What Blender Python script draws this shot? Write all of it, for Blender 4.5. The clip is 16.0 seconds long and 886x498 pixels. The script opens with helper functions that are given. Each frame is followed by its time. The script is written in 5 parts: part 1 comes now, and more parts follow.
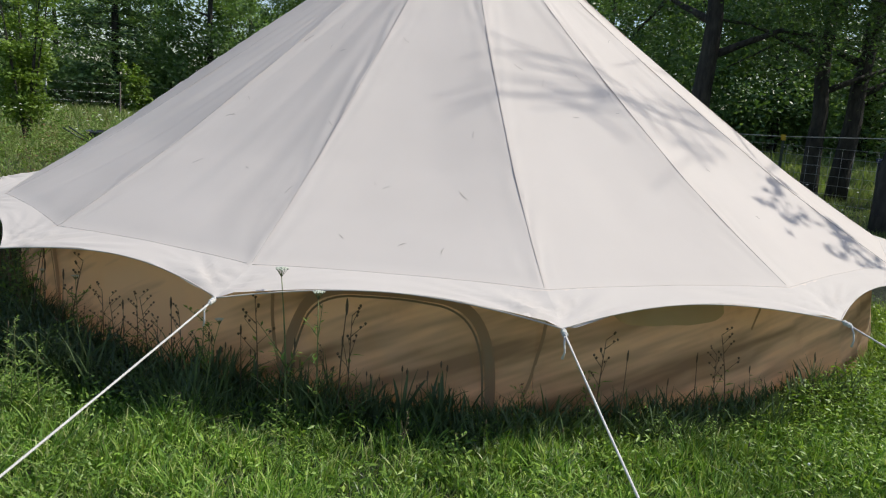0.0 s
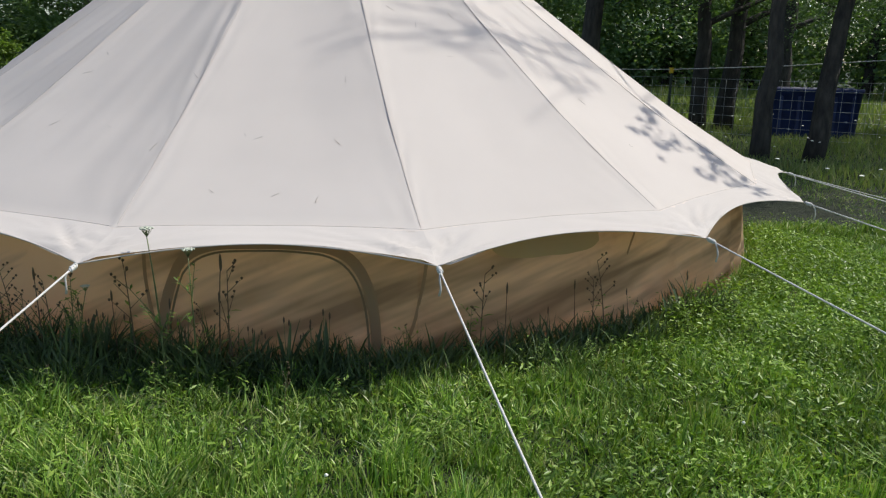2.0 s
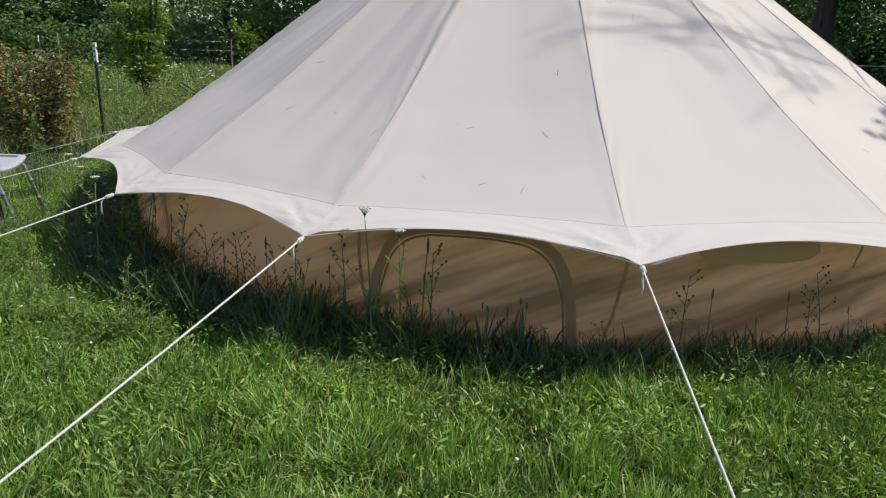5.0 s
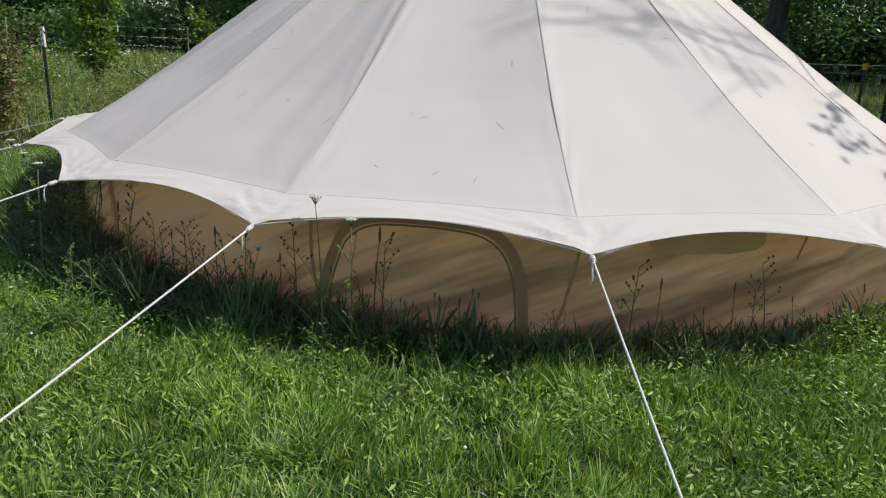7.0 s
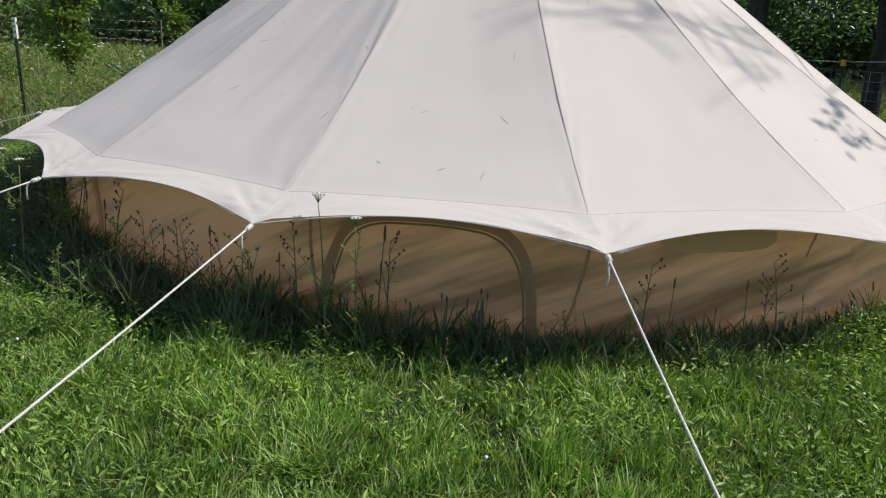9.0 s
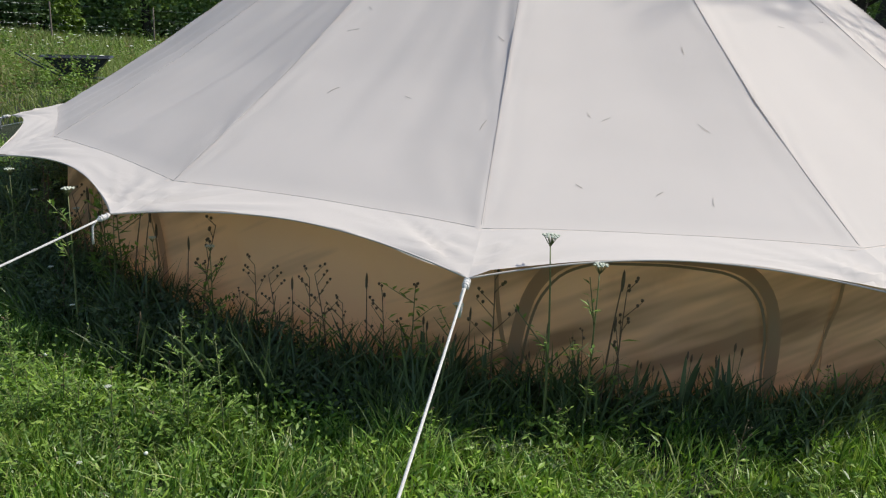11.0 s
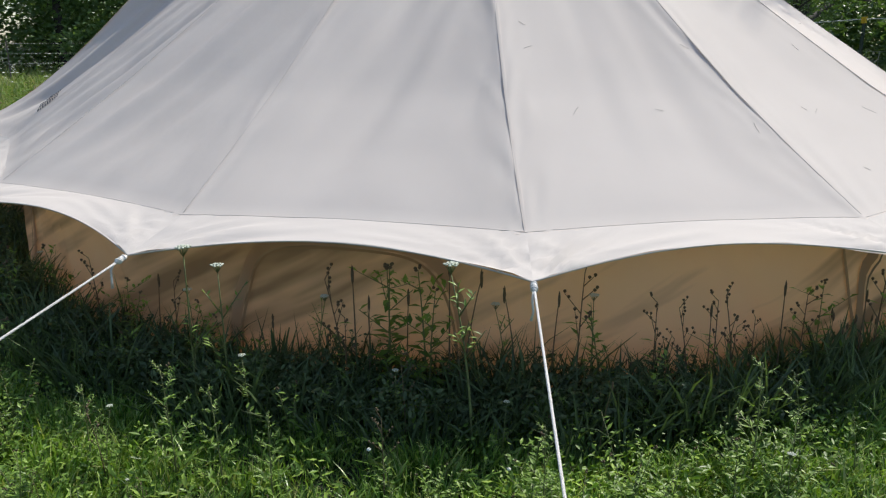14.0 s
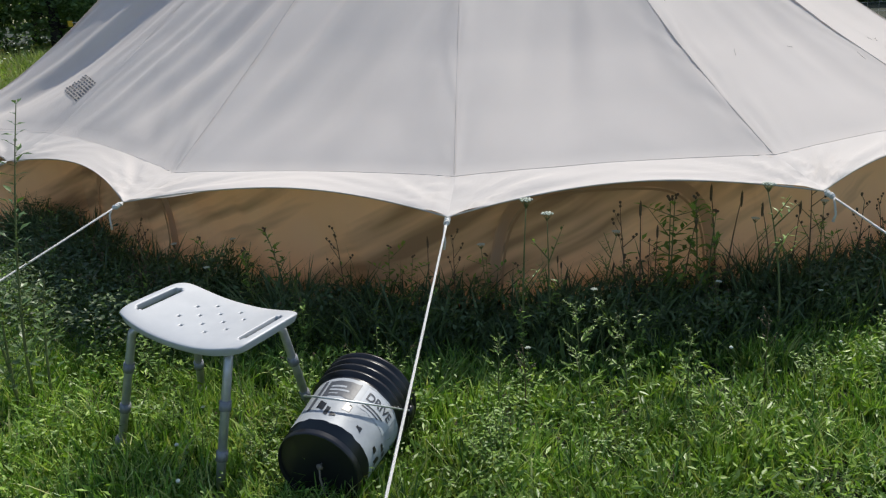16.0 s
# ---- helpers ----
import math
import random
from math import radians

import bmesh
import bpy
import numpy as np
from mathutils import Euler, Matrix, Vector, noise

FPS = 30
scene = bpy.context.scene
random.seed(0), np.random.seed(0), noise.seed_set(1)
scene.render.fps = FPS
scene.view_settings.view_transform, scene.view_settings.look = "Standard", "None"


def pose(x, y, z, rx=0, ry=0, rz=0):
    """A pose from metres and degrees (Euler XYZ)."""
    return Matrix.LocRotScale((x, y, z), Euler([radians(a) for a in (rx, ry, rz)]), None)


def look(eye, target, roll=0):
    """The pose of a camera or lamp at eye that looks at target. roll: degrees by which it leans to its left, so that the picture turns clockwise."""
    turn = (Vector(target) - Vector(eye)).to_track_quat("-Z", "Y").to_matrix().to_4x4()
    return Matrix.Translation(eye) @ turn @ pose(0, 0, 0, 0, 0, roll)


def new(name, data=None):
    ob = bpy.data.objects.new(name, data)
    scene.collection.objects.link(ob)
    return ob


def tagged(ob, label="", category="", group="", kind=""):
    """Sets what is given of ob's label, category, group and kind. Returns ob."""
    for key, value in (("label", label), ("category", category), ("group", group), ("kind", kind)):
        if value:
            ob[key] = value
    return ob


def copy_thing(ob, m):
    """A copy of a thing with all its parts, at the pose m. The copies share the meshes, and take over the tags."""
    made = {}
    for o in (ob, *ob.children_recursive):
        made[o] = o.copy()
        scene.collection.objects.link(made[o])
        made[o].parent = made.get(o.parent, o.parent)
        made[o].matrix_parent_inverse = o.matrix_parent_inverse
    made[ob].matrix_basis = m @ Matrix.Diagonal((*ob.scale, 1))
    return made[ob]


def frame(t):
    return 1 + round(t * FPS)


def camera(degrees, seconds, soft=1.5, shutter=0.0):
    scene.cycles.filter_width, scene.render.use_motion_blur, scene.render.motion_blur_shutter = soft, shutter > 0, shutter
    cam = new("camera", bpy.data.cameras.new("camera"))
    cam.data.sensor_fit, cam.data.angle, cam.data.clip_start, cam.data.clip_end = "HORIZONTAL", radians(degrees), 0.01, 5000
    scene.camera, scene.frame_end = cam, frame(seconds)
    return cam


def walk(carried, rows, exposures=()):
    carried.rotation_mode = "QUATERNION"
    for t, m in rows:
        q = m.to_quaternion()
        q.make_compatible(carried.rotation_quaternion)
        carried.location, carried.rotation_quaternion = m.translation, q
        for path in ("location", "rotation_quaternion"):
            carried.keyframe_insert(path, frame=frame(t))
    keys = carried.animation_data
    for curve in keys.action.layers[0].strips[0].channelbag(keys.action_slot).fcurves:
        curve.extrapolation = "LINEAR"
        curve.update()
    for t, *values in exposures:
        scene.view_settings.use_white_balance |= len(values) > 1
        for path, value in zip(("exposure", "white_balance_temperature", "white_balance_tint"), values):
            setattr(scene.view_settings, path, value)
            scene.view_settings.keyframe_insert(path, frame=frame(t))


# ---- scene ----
cam = camera(61.3, 16.0, soft=1.2)
PATH = [
    (0, (0.068, 0.304, 1.434), (0.011, 2.269, 1.064), 4.0),
    (0.5, (0.093, 0.295, 1.463), (0.151, 2.254, 1.067), 4.3),
    (1, (0.123, 0.296, 1.441), (0.287, 2.241, 1.003), 4.0),
    (1.5, (0.179, 0.292, 1.408), (0.379, 2.226, 0.94), 2.6),
    (2, (0.246, 0.303, 1.4), (0.418, 2.236, 0.915), 1.1),
    (2.5, (0.277, 0.305, 1.386), (0.303, 2.246, 0.904), 0.4),
    (3, (0.242, 0.301, 1.395), (0.067, 2.234, 0.915), 0.1),
    (3.5, (0.197, 0.295, 1.401), (-0.106, 2.212, 0.915), 0.5),
    (4, (0.191, 0.276, 1.405), (-0.153, 2.182, 0.908), 1.3),
    (6.5, (0.213, 0.257, 1.397), (-0.048, 2.167, 0.863), 3.0),
    (7, (0.231, 0.278, 1.386), (0.007, 2.194, 0.856), 2.7),
    (7.5, (0.244, 0.269, 1.383), (0.031, 2.187, 0.858), 2.2),
    (8, (0.242, 0.259, 1.384), (0.011, 2.174, 0.856), 1.9),
    (10.5, (-0.753, 0.891, 1.327), (-0.7, 2.813, 0.775), 4.2),
    (11, (-1.171, 1.099, 1.325), (-1.049, 3.015, 0.765), 3.3),
    (11.5, (-1.534, 1.277, 1.321), (-1.265, 3.172, 0.743), 2.7),
    (12, (-1.897, 1.534, 1.322), (-1.453, 3.386, 0.712), 2.5),
    (12.5, (-2.385, 1.685, 1.366), (-1.752, 3.463, 0.704), 2.3),
    (13, (-2.825, 1.892, 1.333), (-2.055, 3.623, 0.693), 1.5),
    (13.5, (-3.285, 2.093, 1.336), (-2.339, 3.749, 0.734), 0.8),
    (14, (-3.754, 2.2, 1.312), (-2.664, 3.793, 0.787), -0.2),
    (14.5, (-4.085, 2.409, 1.316), (-2.918, 3.946, 0.792), -1.0),
    (14.9, (-4.448, 2.625, 1.288), (-3.181, 4.086, 0.776), -0.8),
    (15, (-4.538, 2.688, 1.324), (-3.255, 4.122, 0.781), -1.3),
    (15.5, (-4.95, 2.933, 1.356), (-3.567, 4.254, 0.772), -1.9),
    (16, (-5.316, 3.241, 1.373), (-3.865, 4.461, 0.738), -3.3),
]
walk(cam, [(t, look(eye, target, roll)) for t, eye, target, roll in PATH], [(0.0, 0.03), (8.0, 0.03), (10.5, 0.05), (12.0, 0.15), (13.5, 0.25), (15.0, 0.25), (16.0, 0.22)])

# ---------------- world and sun ----------------
SUN_AZ, SUN_EL = radians(12), radians(52)
to_sun = Vector((math.cos(SUN_AZ) * math.cos(SUN_EL), math.sin(SUN_AZ) * math.cos(SUN_EL), math.sin(SUN_EL)))
world = bpy.data.worlds.new("world")
scene.world = world
world.use_nodes = True
wn = world.node_tree
sky = wn.nodes.new("ShaderNodeTexSky")
sky.sky_type, sky.sun_disc = "NISHITA", False
sky.sun_elevation, sky.sun_rotation = SUN_EL, radians(90) - SUN_AZ
wn.links.new(sky.outputs[0], wn.nodes["Background"].inputs[0])
wn.nodes["Background"].inputs[1].default_value = 0.145
sun = new("sun", bpy.data.lights.new("sun", "SUN"))
sun.data.energy, sun.data.angle, sun.data.color = 4.35, radians(0.53), (1.0, 0.955, 0.87)
sun.matrix_world = look(to_sun * 60, (0, 0, 0))


# ---------------- materials ----------------
def nodes_of(name):
    mat = bpy.data.materials.new(name)
    mat.use_nodes = True
    nt = mat.node_tree
    return mat, nt, nt.nodes["Principled BSDF"]


def noise_node(nt, scale, detail=4.0, coord="Object", rough=0.55, stretch=(1, 1, 1)):
    tc, mp, no = nt.nodes.new("ShaderNodeTexCoord"), nt.nodes.new("ShaderNodeMapping"), nt.nodes.new("ShaderNodeTexNoise")
    mp.inputs["Scale"].default_value = stretch
    no.inputs["Scale"].default_value, no.inputs["Detail"].default_value, no.inputs["Roughness"].default_value = scale, detail, rough
    nt.links.new(tc.outputs[coord], mp.inputs[0])
    nt.links.new(mp.outputs[0], no.inputs[0])
    return no.outputs["Fac"]


def ramp(nt, fac, *stops):
    rp = nt.nodes.new("ShaderNodeValToRGB")
    el = rp.color_ramp.elements
    while len(el) < len(stops):
        el.new(0.5)
    for e, (p, c) in zip(el, stops):
        e.position, e.color = p, (*c, 1)
    nt.links.new(fac, rp.inputs[0])
    return rp.outputs[0]


def mixed(nt, fac, a, b, mode="MIX"):
    mx = nt.nodes.new("ShaderNodeMix")
    mx.data_type, mx.blend_type = "RGBA", mode
    for sock, val in ((mx.inputs[0], fac), (mx.inputs[6], a), (mx.inputs[7], b)):
        if hasattr(val, "links"):
            nt.links.new(val, sock)
        else:
            sock.default_value = val if isinstance(val, float) else (*val, 1)
    return mx.outputs[2]


def bump(nt, bsdf, fac, strength, dist=0.01):
    bp = nt.nodes.new("ShaderNodeBump")
    bp.inputs["Strength"].default_value, bp.inputs["Distance"].default_value = strength, dist
    nt.links.new(fac, bp.inputs["Height"])
    nt.links.new(bp.outputs[0], bsdf.inputs["Normal"])
    return bp.outputs[0]


def see_through(nt, bsdf, colour, share, normal=None):
    """Lets part of the light pass through a thin sheet."""
    tr, mx = nt.nodes.new("ShaderNodeBsdfTranslucent"), nt.nodes.new("ShaderNodeMixShader")
    mx.inputs[0].default_value = share
    if hasattr(colour, "links"):
        nt.links.new(colour, tr.inputs[0])
    else:
        tr.inputs[0].default_value = (*colour, 1)
    if normal:
        nt.links.new(normal, tr.inputs["Normal"])
    nt.links.new(bsdf.outputs[0], mx.inputs[1])
    nt.links.new(tr.outputs[0], mx.inputs[2])
    nt.links.new(mx.outputs[0], nt.nodes["Material Output"].inputs[0])


def cloth(name, light, dark, share, through_colour, weave=900.0, stain=None):
    mat, nt, b = nodes_of(name)
    col = ramp(nt, noise_node(nt, 1.3, 5.0), (0.3, dark), (0.65, light))
    if stain:
        col = mixed(nt, ramp(nt, noise_node(nt, 3.1, 6.0, rough=0.7), (0.56, (0, 0, 0)), (0.75, (0.5, 0.5, 0.5))), col, stain)
    nt.links.new(col, b.inputs["Base Color"])
    b.inputs["Roughness"].default_value = 0.85
    b.inputs["Specular IOR Level"].default_value = 0.2
    n = bump(nt, b, noise_node(nt, weave, 2.0), 0.25, 0.001)
    see_through(nt, b, through_colour, share, n)
    return mat


def fold_shaded(mat, low, high):
    """Paints the slanting light and shadow of folds into a cloth's colour."""
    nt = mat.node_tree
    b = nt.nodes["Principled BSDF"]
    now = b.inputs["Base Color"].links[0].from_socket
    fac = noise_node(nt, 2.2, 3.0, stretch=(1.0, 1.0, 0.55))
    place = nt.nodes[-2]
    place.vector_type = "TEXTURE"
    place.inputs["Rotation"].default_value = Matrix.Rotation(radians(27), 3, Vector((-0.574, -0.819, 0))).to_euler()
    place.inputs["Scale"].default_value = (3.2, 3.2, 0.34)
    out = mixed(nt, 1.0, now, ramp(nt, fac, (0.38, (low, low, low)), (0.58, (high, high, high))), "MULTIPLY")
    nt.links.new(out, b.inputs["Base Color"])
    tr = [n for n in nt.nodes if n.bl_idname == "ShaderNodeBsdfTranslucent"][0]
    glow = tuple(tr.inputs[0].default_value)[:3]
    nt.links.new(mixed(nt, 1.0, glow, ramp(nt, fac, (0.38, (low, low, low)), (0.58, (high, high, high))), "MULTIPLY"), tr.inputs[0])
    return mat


def plain(name, light, dark, scale=20.0, rough=0.6, metal=0.0, relief=0.2, rlf_scale=None, stretch=(1, 1, 1), dist=0.004):
    mat, nt, b = nodes_of(name)
    nt.links.new(ramp(nt, noise_node(nt, scale, 6.0, stretch=stretch), (0.32, dark), (0.68, light)), b.inputs["Base Color"])
    b.inputs["Roughness"].default_value, b.inputs["Metallic"].default_value = rough, metal
    if relief:
        bump(nt, b, noise_node(nt, rlf_scale or scale * 3, 5.0, stretch=stretch), relief, dist)
    return mat


def leafy(name, tones, share=0.35, rough=0.45, patch=0.6, glow=(1.1, 1.25, 0.5)):
    """Leaves and blades: each one its own green, in patches, letting light through."""
    mat, nt, b = nodes_of(name)
    geo = nt.nodes.new("ShaderNodeNewGeometry")
    n = len(tones)
    own = ramp(nt, geo.outputs["Random Per Island"], *[(i / max(1, n - 1), t) for i, t in enumerate(tones)])
    col = mixed(nt, ramp(nt, noise_node(nt, patch, 3.0), (0.35, (0, 0, 0)), (0.7, (0.55, 0.55, 0.55))), own, tuple(0.55 * c for c in tones[0]))
    nt.links.new(col, b.inputs["Base Color"])
    b.inputs["Roughness"].default_value = rough
    b.inputs["Specular IOR Level"].default_value = 0.35
    lit = mixed(nt, 1.0, col, glow, "MULTIPLY")
    see_through(nt, b, lit, share)
    return mat


M_ROOF = cloth("roof_canvas", (0.745, 0.69, 0.64), (0.70, 0.648, 0.60), 0.27, (0.72, 0.54, 0.34))
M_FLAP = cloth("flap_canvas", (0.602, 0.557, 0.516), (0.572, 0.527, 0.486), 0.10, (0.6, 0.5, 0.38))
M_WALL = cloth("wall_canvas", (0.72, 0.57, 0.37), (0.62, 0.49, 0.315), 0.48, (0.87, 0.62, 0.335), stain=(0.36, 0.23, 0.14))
fold_shaded(M_WALL, 0.46, 1.22)


def foot_tinted(mat, tint):
    """A reddish tint along the foot of the cloth, with a ragged upper edge."""
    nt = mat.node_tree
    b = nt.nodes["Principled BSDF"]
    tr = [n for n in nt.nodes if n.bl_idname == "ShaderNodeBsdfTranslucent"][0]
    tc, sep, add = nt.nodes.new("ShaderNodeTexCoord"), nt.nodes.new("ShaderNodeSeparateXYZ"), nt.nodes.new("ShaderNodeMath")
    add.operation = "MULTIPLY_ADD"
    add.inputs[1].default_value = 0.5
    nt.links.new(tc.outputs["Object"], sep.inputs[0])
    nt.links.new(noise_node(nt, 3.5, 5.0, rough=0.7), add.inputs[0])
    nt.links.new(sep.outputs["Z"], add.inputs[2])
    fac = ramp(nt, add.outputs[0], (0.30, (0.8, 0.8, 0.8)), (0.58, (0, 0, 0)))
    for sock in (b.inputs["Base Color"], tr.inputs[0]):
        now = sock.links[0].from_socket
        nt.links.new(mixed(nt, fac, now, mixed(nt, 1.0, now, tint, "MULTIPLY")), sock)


foot_tinted(M_WALL, (1.02, 0.90, 0.92))
M_TRIM = cloth("olive_webbing", (0.39, 0.29, 0.175), (0.33, 0.25, 0.15), 0.36, (0.48, 0.30, 0.14))
M_FAINT = cloth("paler_webbing", (0.50, 0.375, 0.245), (0.44, 0.33, 0.21), 0.42, (0.70, 0.44, 0.22))
M_ZIP = cloth("dark_zip", (0.25, 0.19, 0.115), (0.20, 0.155, 0.09), 0.1, (0.1, 0.1, 0.05))
M_MESH = cloth("window_mesh", (0.52, 0.44, 0.25), (0.46, 0.39, 0.22), 0.42, (0.70, 0.54, 0.23))
M_SHEET = cloth("bounce_groundsheet", (0.42, 0.33, 0.25), (0.34, 0.27, 0.20), 0.02, (0.1, 0.08, 0.06))
M_THREAD = plain("seam_thread", (0.53, 0.47, 0.43), (0.42, 0.37, 0.33), 60, 0.9)
M_ROPE = plain("white_rope", (0.74, 0.72, 0.68), (0.56, 0.54, 0.50), 300, 0.8, relief=0.6)
M_PRINT = plain("stamp_ink", (0.10, 0.10, 0.11), (0.05, 0.05, 0.055), 200, 0.8)
M_STEEL = plain("galvanised_wire", (0.62, 0.63, 0.62), (0.42, 0.43, 0.42), 40, 0.45, 0.7)
M_POST = plain("steel_post_paint", (0.06, 0.085, 0.06), (0.035, 0.045, 0.035), 18, 0.6)
M_WHITE = plain("white_paint", (0.80, 0.80, 0.78), (0.68, 0.68, 0.66), 14, 0.5)
M_YELLOW = plain("yellow_plastic", (0.80, 0.52, 0.03), (0.66, 0.40, 0.02), 30, 0.45)
M_WOODPOST = plain("weathered_wood", (0.26, 0.22, 0.17), (0.13, 0.11, 0.09), 9, 0.85, stretch=(1, 1, 0.1))
M_BARK = plain("bark", (0.075, 0.066, 0.052), (0.02, 0.018, 0.015), 11, 0.9, relief=0.9, stretch=(1, 1, 0.3), dist=0.03)
M_STEM = plain("green_stem", (0.16, 0.20, 0.06), (0.09, 0.10, 0.04), 30, 0.6)
M_DRYSTEM = plain("dry_stem", (0.17, 0.12, 0.06), (0.08, 0.055, 0.03), 30, 0.7)
M_SEED = plain("seed_head", (0.15, 0.11, 0.06), (0.07, 0.05, 0.03), 90, 0.9)
M_PETAL = plain("white_petals", (0.80, 0.80, 0.72), (0.62, 0.64, 0.52), 90, 0.7)
M_GRASS = leafy("grass_blades", [(0.035, 0.085, 0.014), (0.11, 0.24, 0.035), (0.27, 0.46, 0.07), (0.44, 0.60, 0.15), (0.58, 0.58, 0.27)], 0.28, 0.36, 1.6, (1.15, 1.25, 0.45))
M_GRASS.node_tree.nodes["Principled BSDF"].inputs["Specular IOR Level"].default_value = 0.4
# greens darkened to carry the shade beside the tent wall
M_RANK_SHADED = leafy("shaded_coarse_grass", [(0.058, 0.092, 0.042), (0.092, 0.138, 0.056), (0.15, 0.21, 0.082)], 0.22, 0.5)
M_WEED = leafy("weed_leaves", [(0.09, 0.17, 0.03), (0.18, 0.30, 0.055), (0.29, 0.42, 0.085)], 0.32, 0.45, 1.6, (1.15, 1.25, 0.45))
M_BROAD = leafy("broad_leaves", [(0.07, 0.14, 0.022), (0.23, 0.38, 0.055), (0.43, 0.58, 0.12)], 0.30, 0.40, 1.6, (1.15, 1.25, 0.45))
M_MEADOW = leafy("meadow_grass", [(0.19, 0.26, 0.075), (0.26, 0.335, 0.10), (0.41, 0.39, 0.21)], 0.35, 0.6)
M_UMBEL = plain("dull_white_umbels", (0.58, 0.60, 0.50), (0.40, 0.43, 0.32), 60, 0.8)
# far leaves: greens lightened to paint in the haze of distance
M_WOODS_HAZY = leafy("hazy_woodland_leaves", [(0.14, 0.23, 0.095), (0.20, 0.30, 0.115), (0.27, 0.37, 0.15)], 0.42, 0.4, 0.25)
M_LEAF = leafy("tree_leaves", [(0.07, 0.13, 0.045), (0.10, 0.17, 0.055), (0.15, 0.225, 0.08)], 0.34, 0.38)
M_LIME = leafy("young_leaves", [(0.13, 0.21, 0.035), (0.19, 0.29, 0.05), (0.26, 0.34, 0.07)], 0.35, 0.45)
# far conifers only, with the haze likewise mixed into the greens
M_PINE_HAZY = leafy("hazy_pine_needles", [(0.105, 0.18, 0.085), (0.15, 0.235, 0.10), (0.21, 0.30, 0.115)], 0.30, 0.5)
M_RUSSET = leafy("russet_leaves", [(0.15, 0.19, 0.055), (0.24, 0.19, 0.08), (0.26, 0.13, 0.085), (0.21, 0.26, 0.08), (0.30, 0.24, 0.12)], 0.3, 0.5)

M_SOIL, nt, b = nodes_of("turf_ground")
base = ramp(nt, noise_node(nt, 0.55, 6.0), (0.3, (0.014, 0.022, 0.006)), (0.55, (0.022, 0.034, 0.009)), (0.75, (0.040, 0.040, 0.016)))
fine = ramp(nt, noise_node(nt, 24.0, 8.0, rough=0.7), (0.35, (0.35, 0.35, 0.35)), (0.65, (1.1, 1.1, 1.1)))
nt.links.new(mixed(nt, 1.0, base, fine, "MULTIPLY"), b.inputs["Base Color"])
b.inputs["Roughness"].default_value = 0.95
bump(nt, b, noise_node(nt, 30.0, 8.0), 1.0, 0.05)

M_BLACK, nt, b = nodes_of("black_plastic")
b.inputs["Base Color"].default_value, b.inputs["Roughness"].default_value = (0.012, 0.012, 0.014, 1), 0.32
bump(nt, b, noise_node(nt, 60, 4), 0.08, 0.002)
M_LABEL = plain("grey_label", (0.37, 0.39, 0.41), (0.25, 0.27, 0.29), 9, 0.5)
M_LABEL_DARK = plain("dark_label_print", (0.065, 0.07, 0.08), (0.035, 0.04, 0.05), 15, 0.5)
M_PALE = plain("pale_label_panel", (0.46, 0.48, 0.50), (0.38, 0.40, 0.42), 20, 0.5)
M_BLUE = plain("blue_plastic", (0.022, 0.038, 0.14), (0.013, 0.024, 0.085), 5, 0.5)
M_TUB = plain("dark_tub", (0.035, 0.04, 0.05), (0.02, 0.022, 0.028), 8, 0.45)
M_SEAT = plain("white_seat_plastic", (0.43, 0.44, 0.445), (0.38, 0.39, 0.40), 10, 0.45, relief=0.08)
M_ALU = plain("grey_aluminium", (0.50, 0.51, 0.52), (0.38, 0.39, 0.40), 30, 0.42, 0.6)
M_GREYPL = plain("grey_plastic", (0.22, 0.23, 0.24), (0.15, 0.16, 0.17), 30, 0.5)


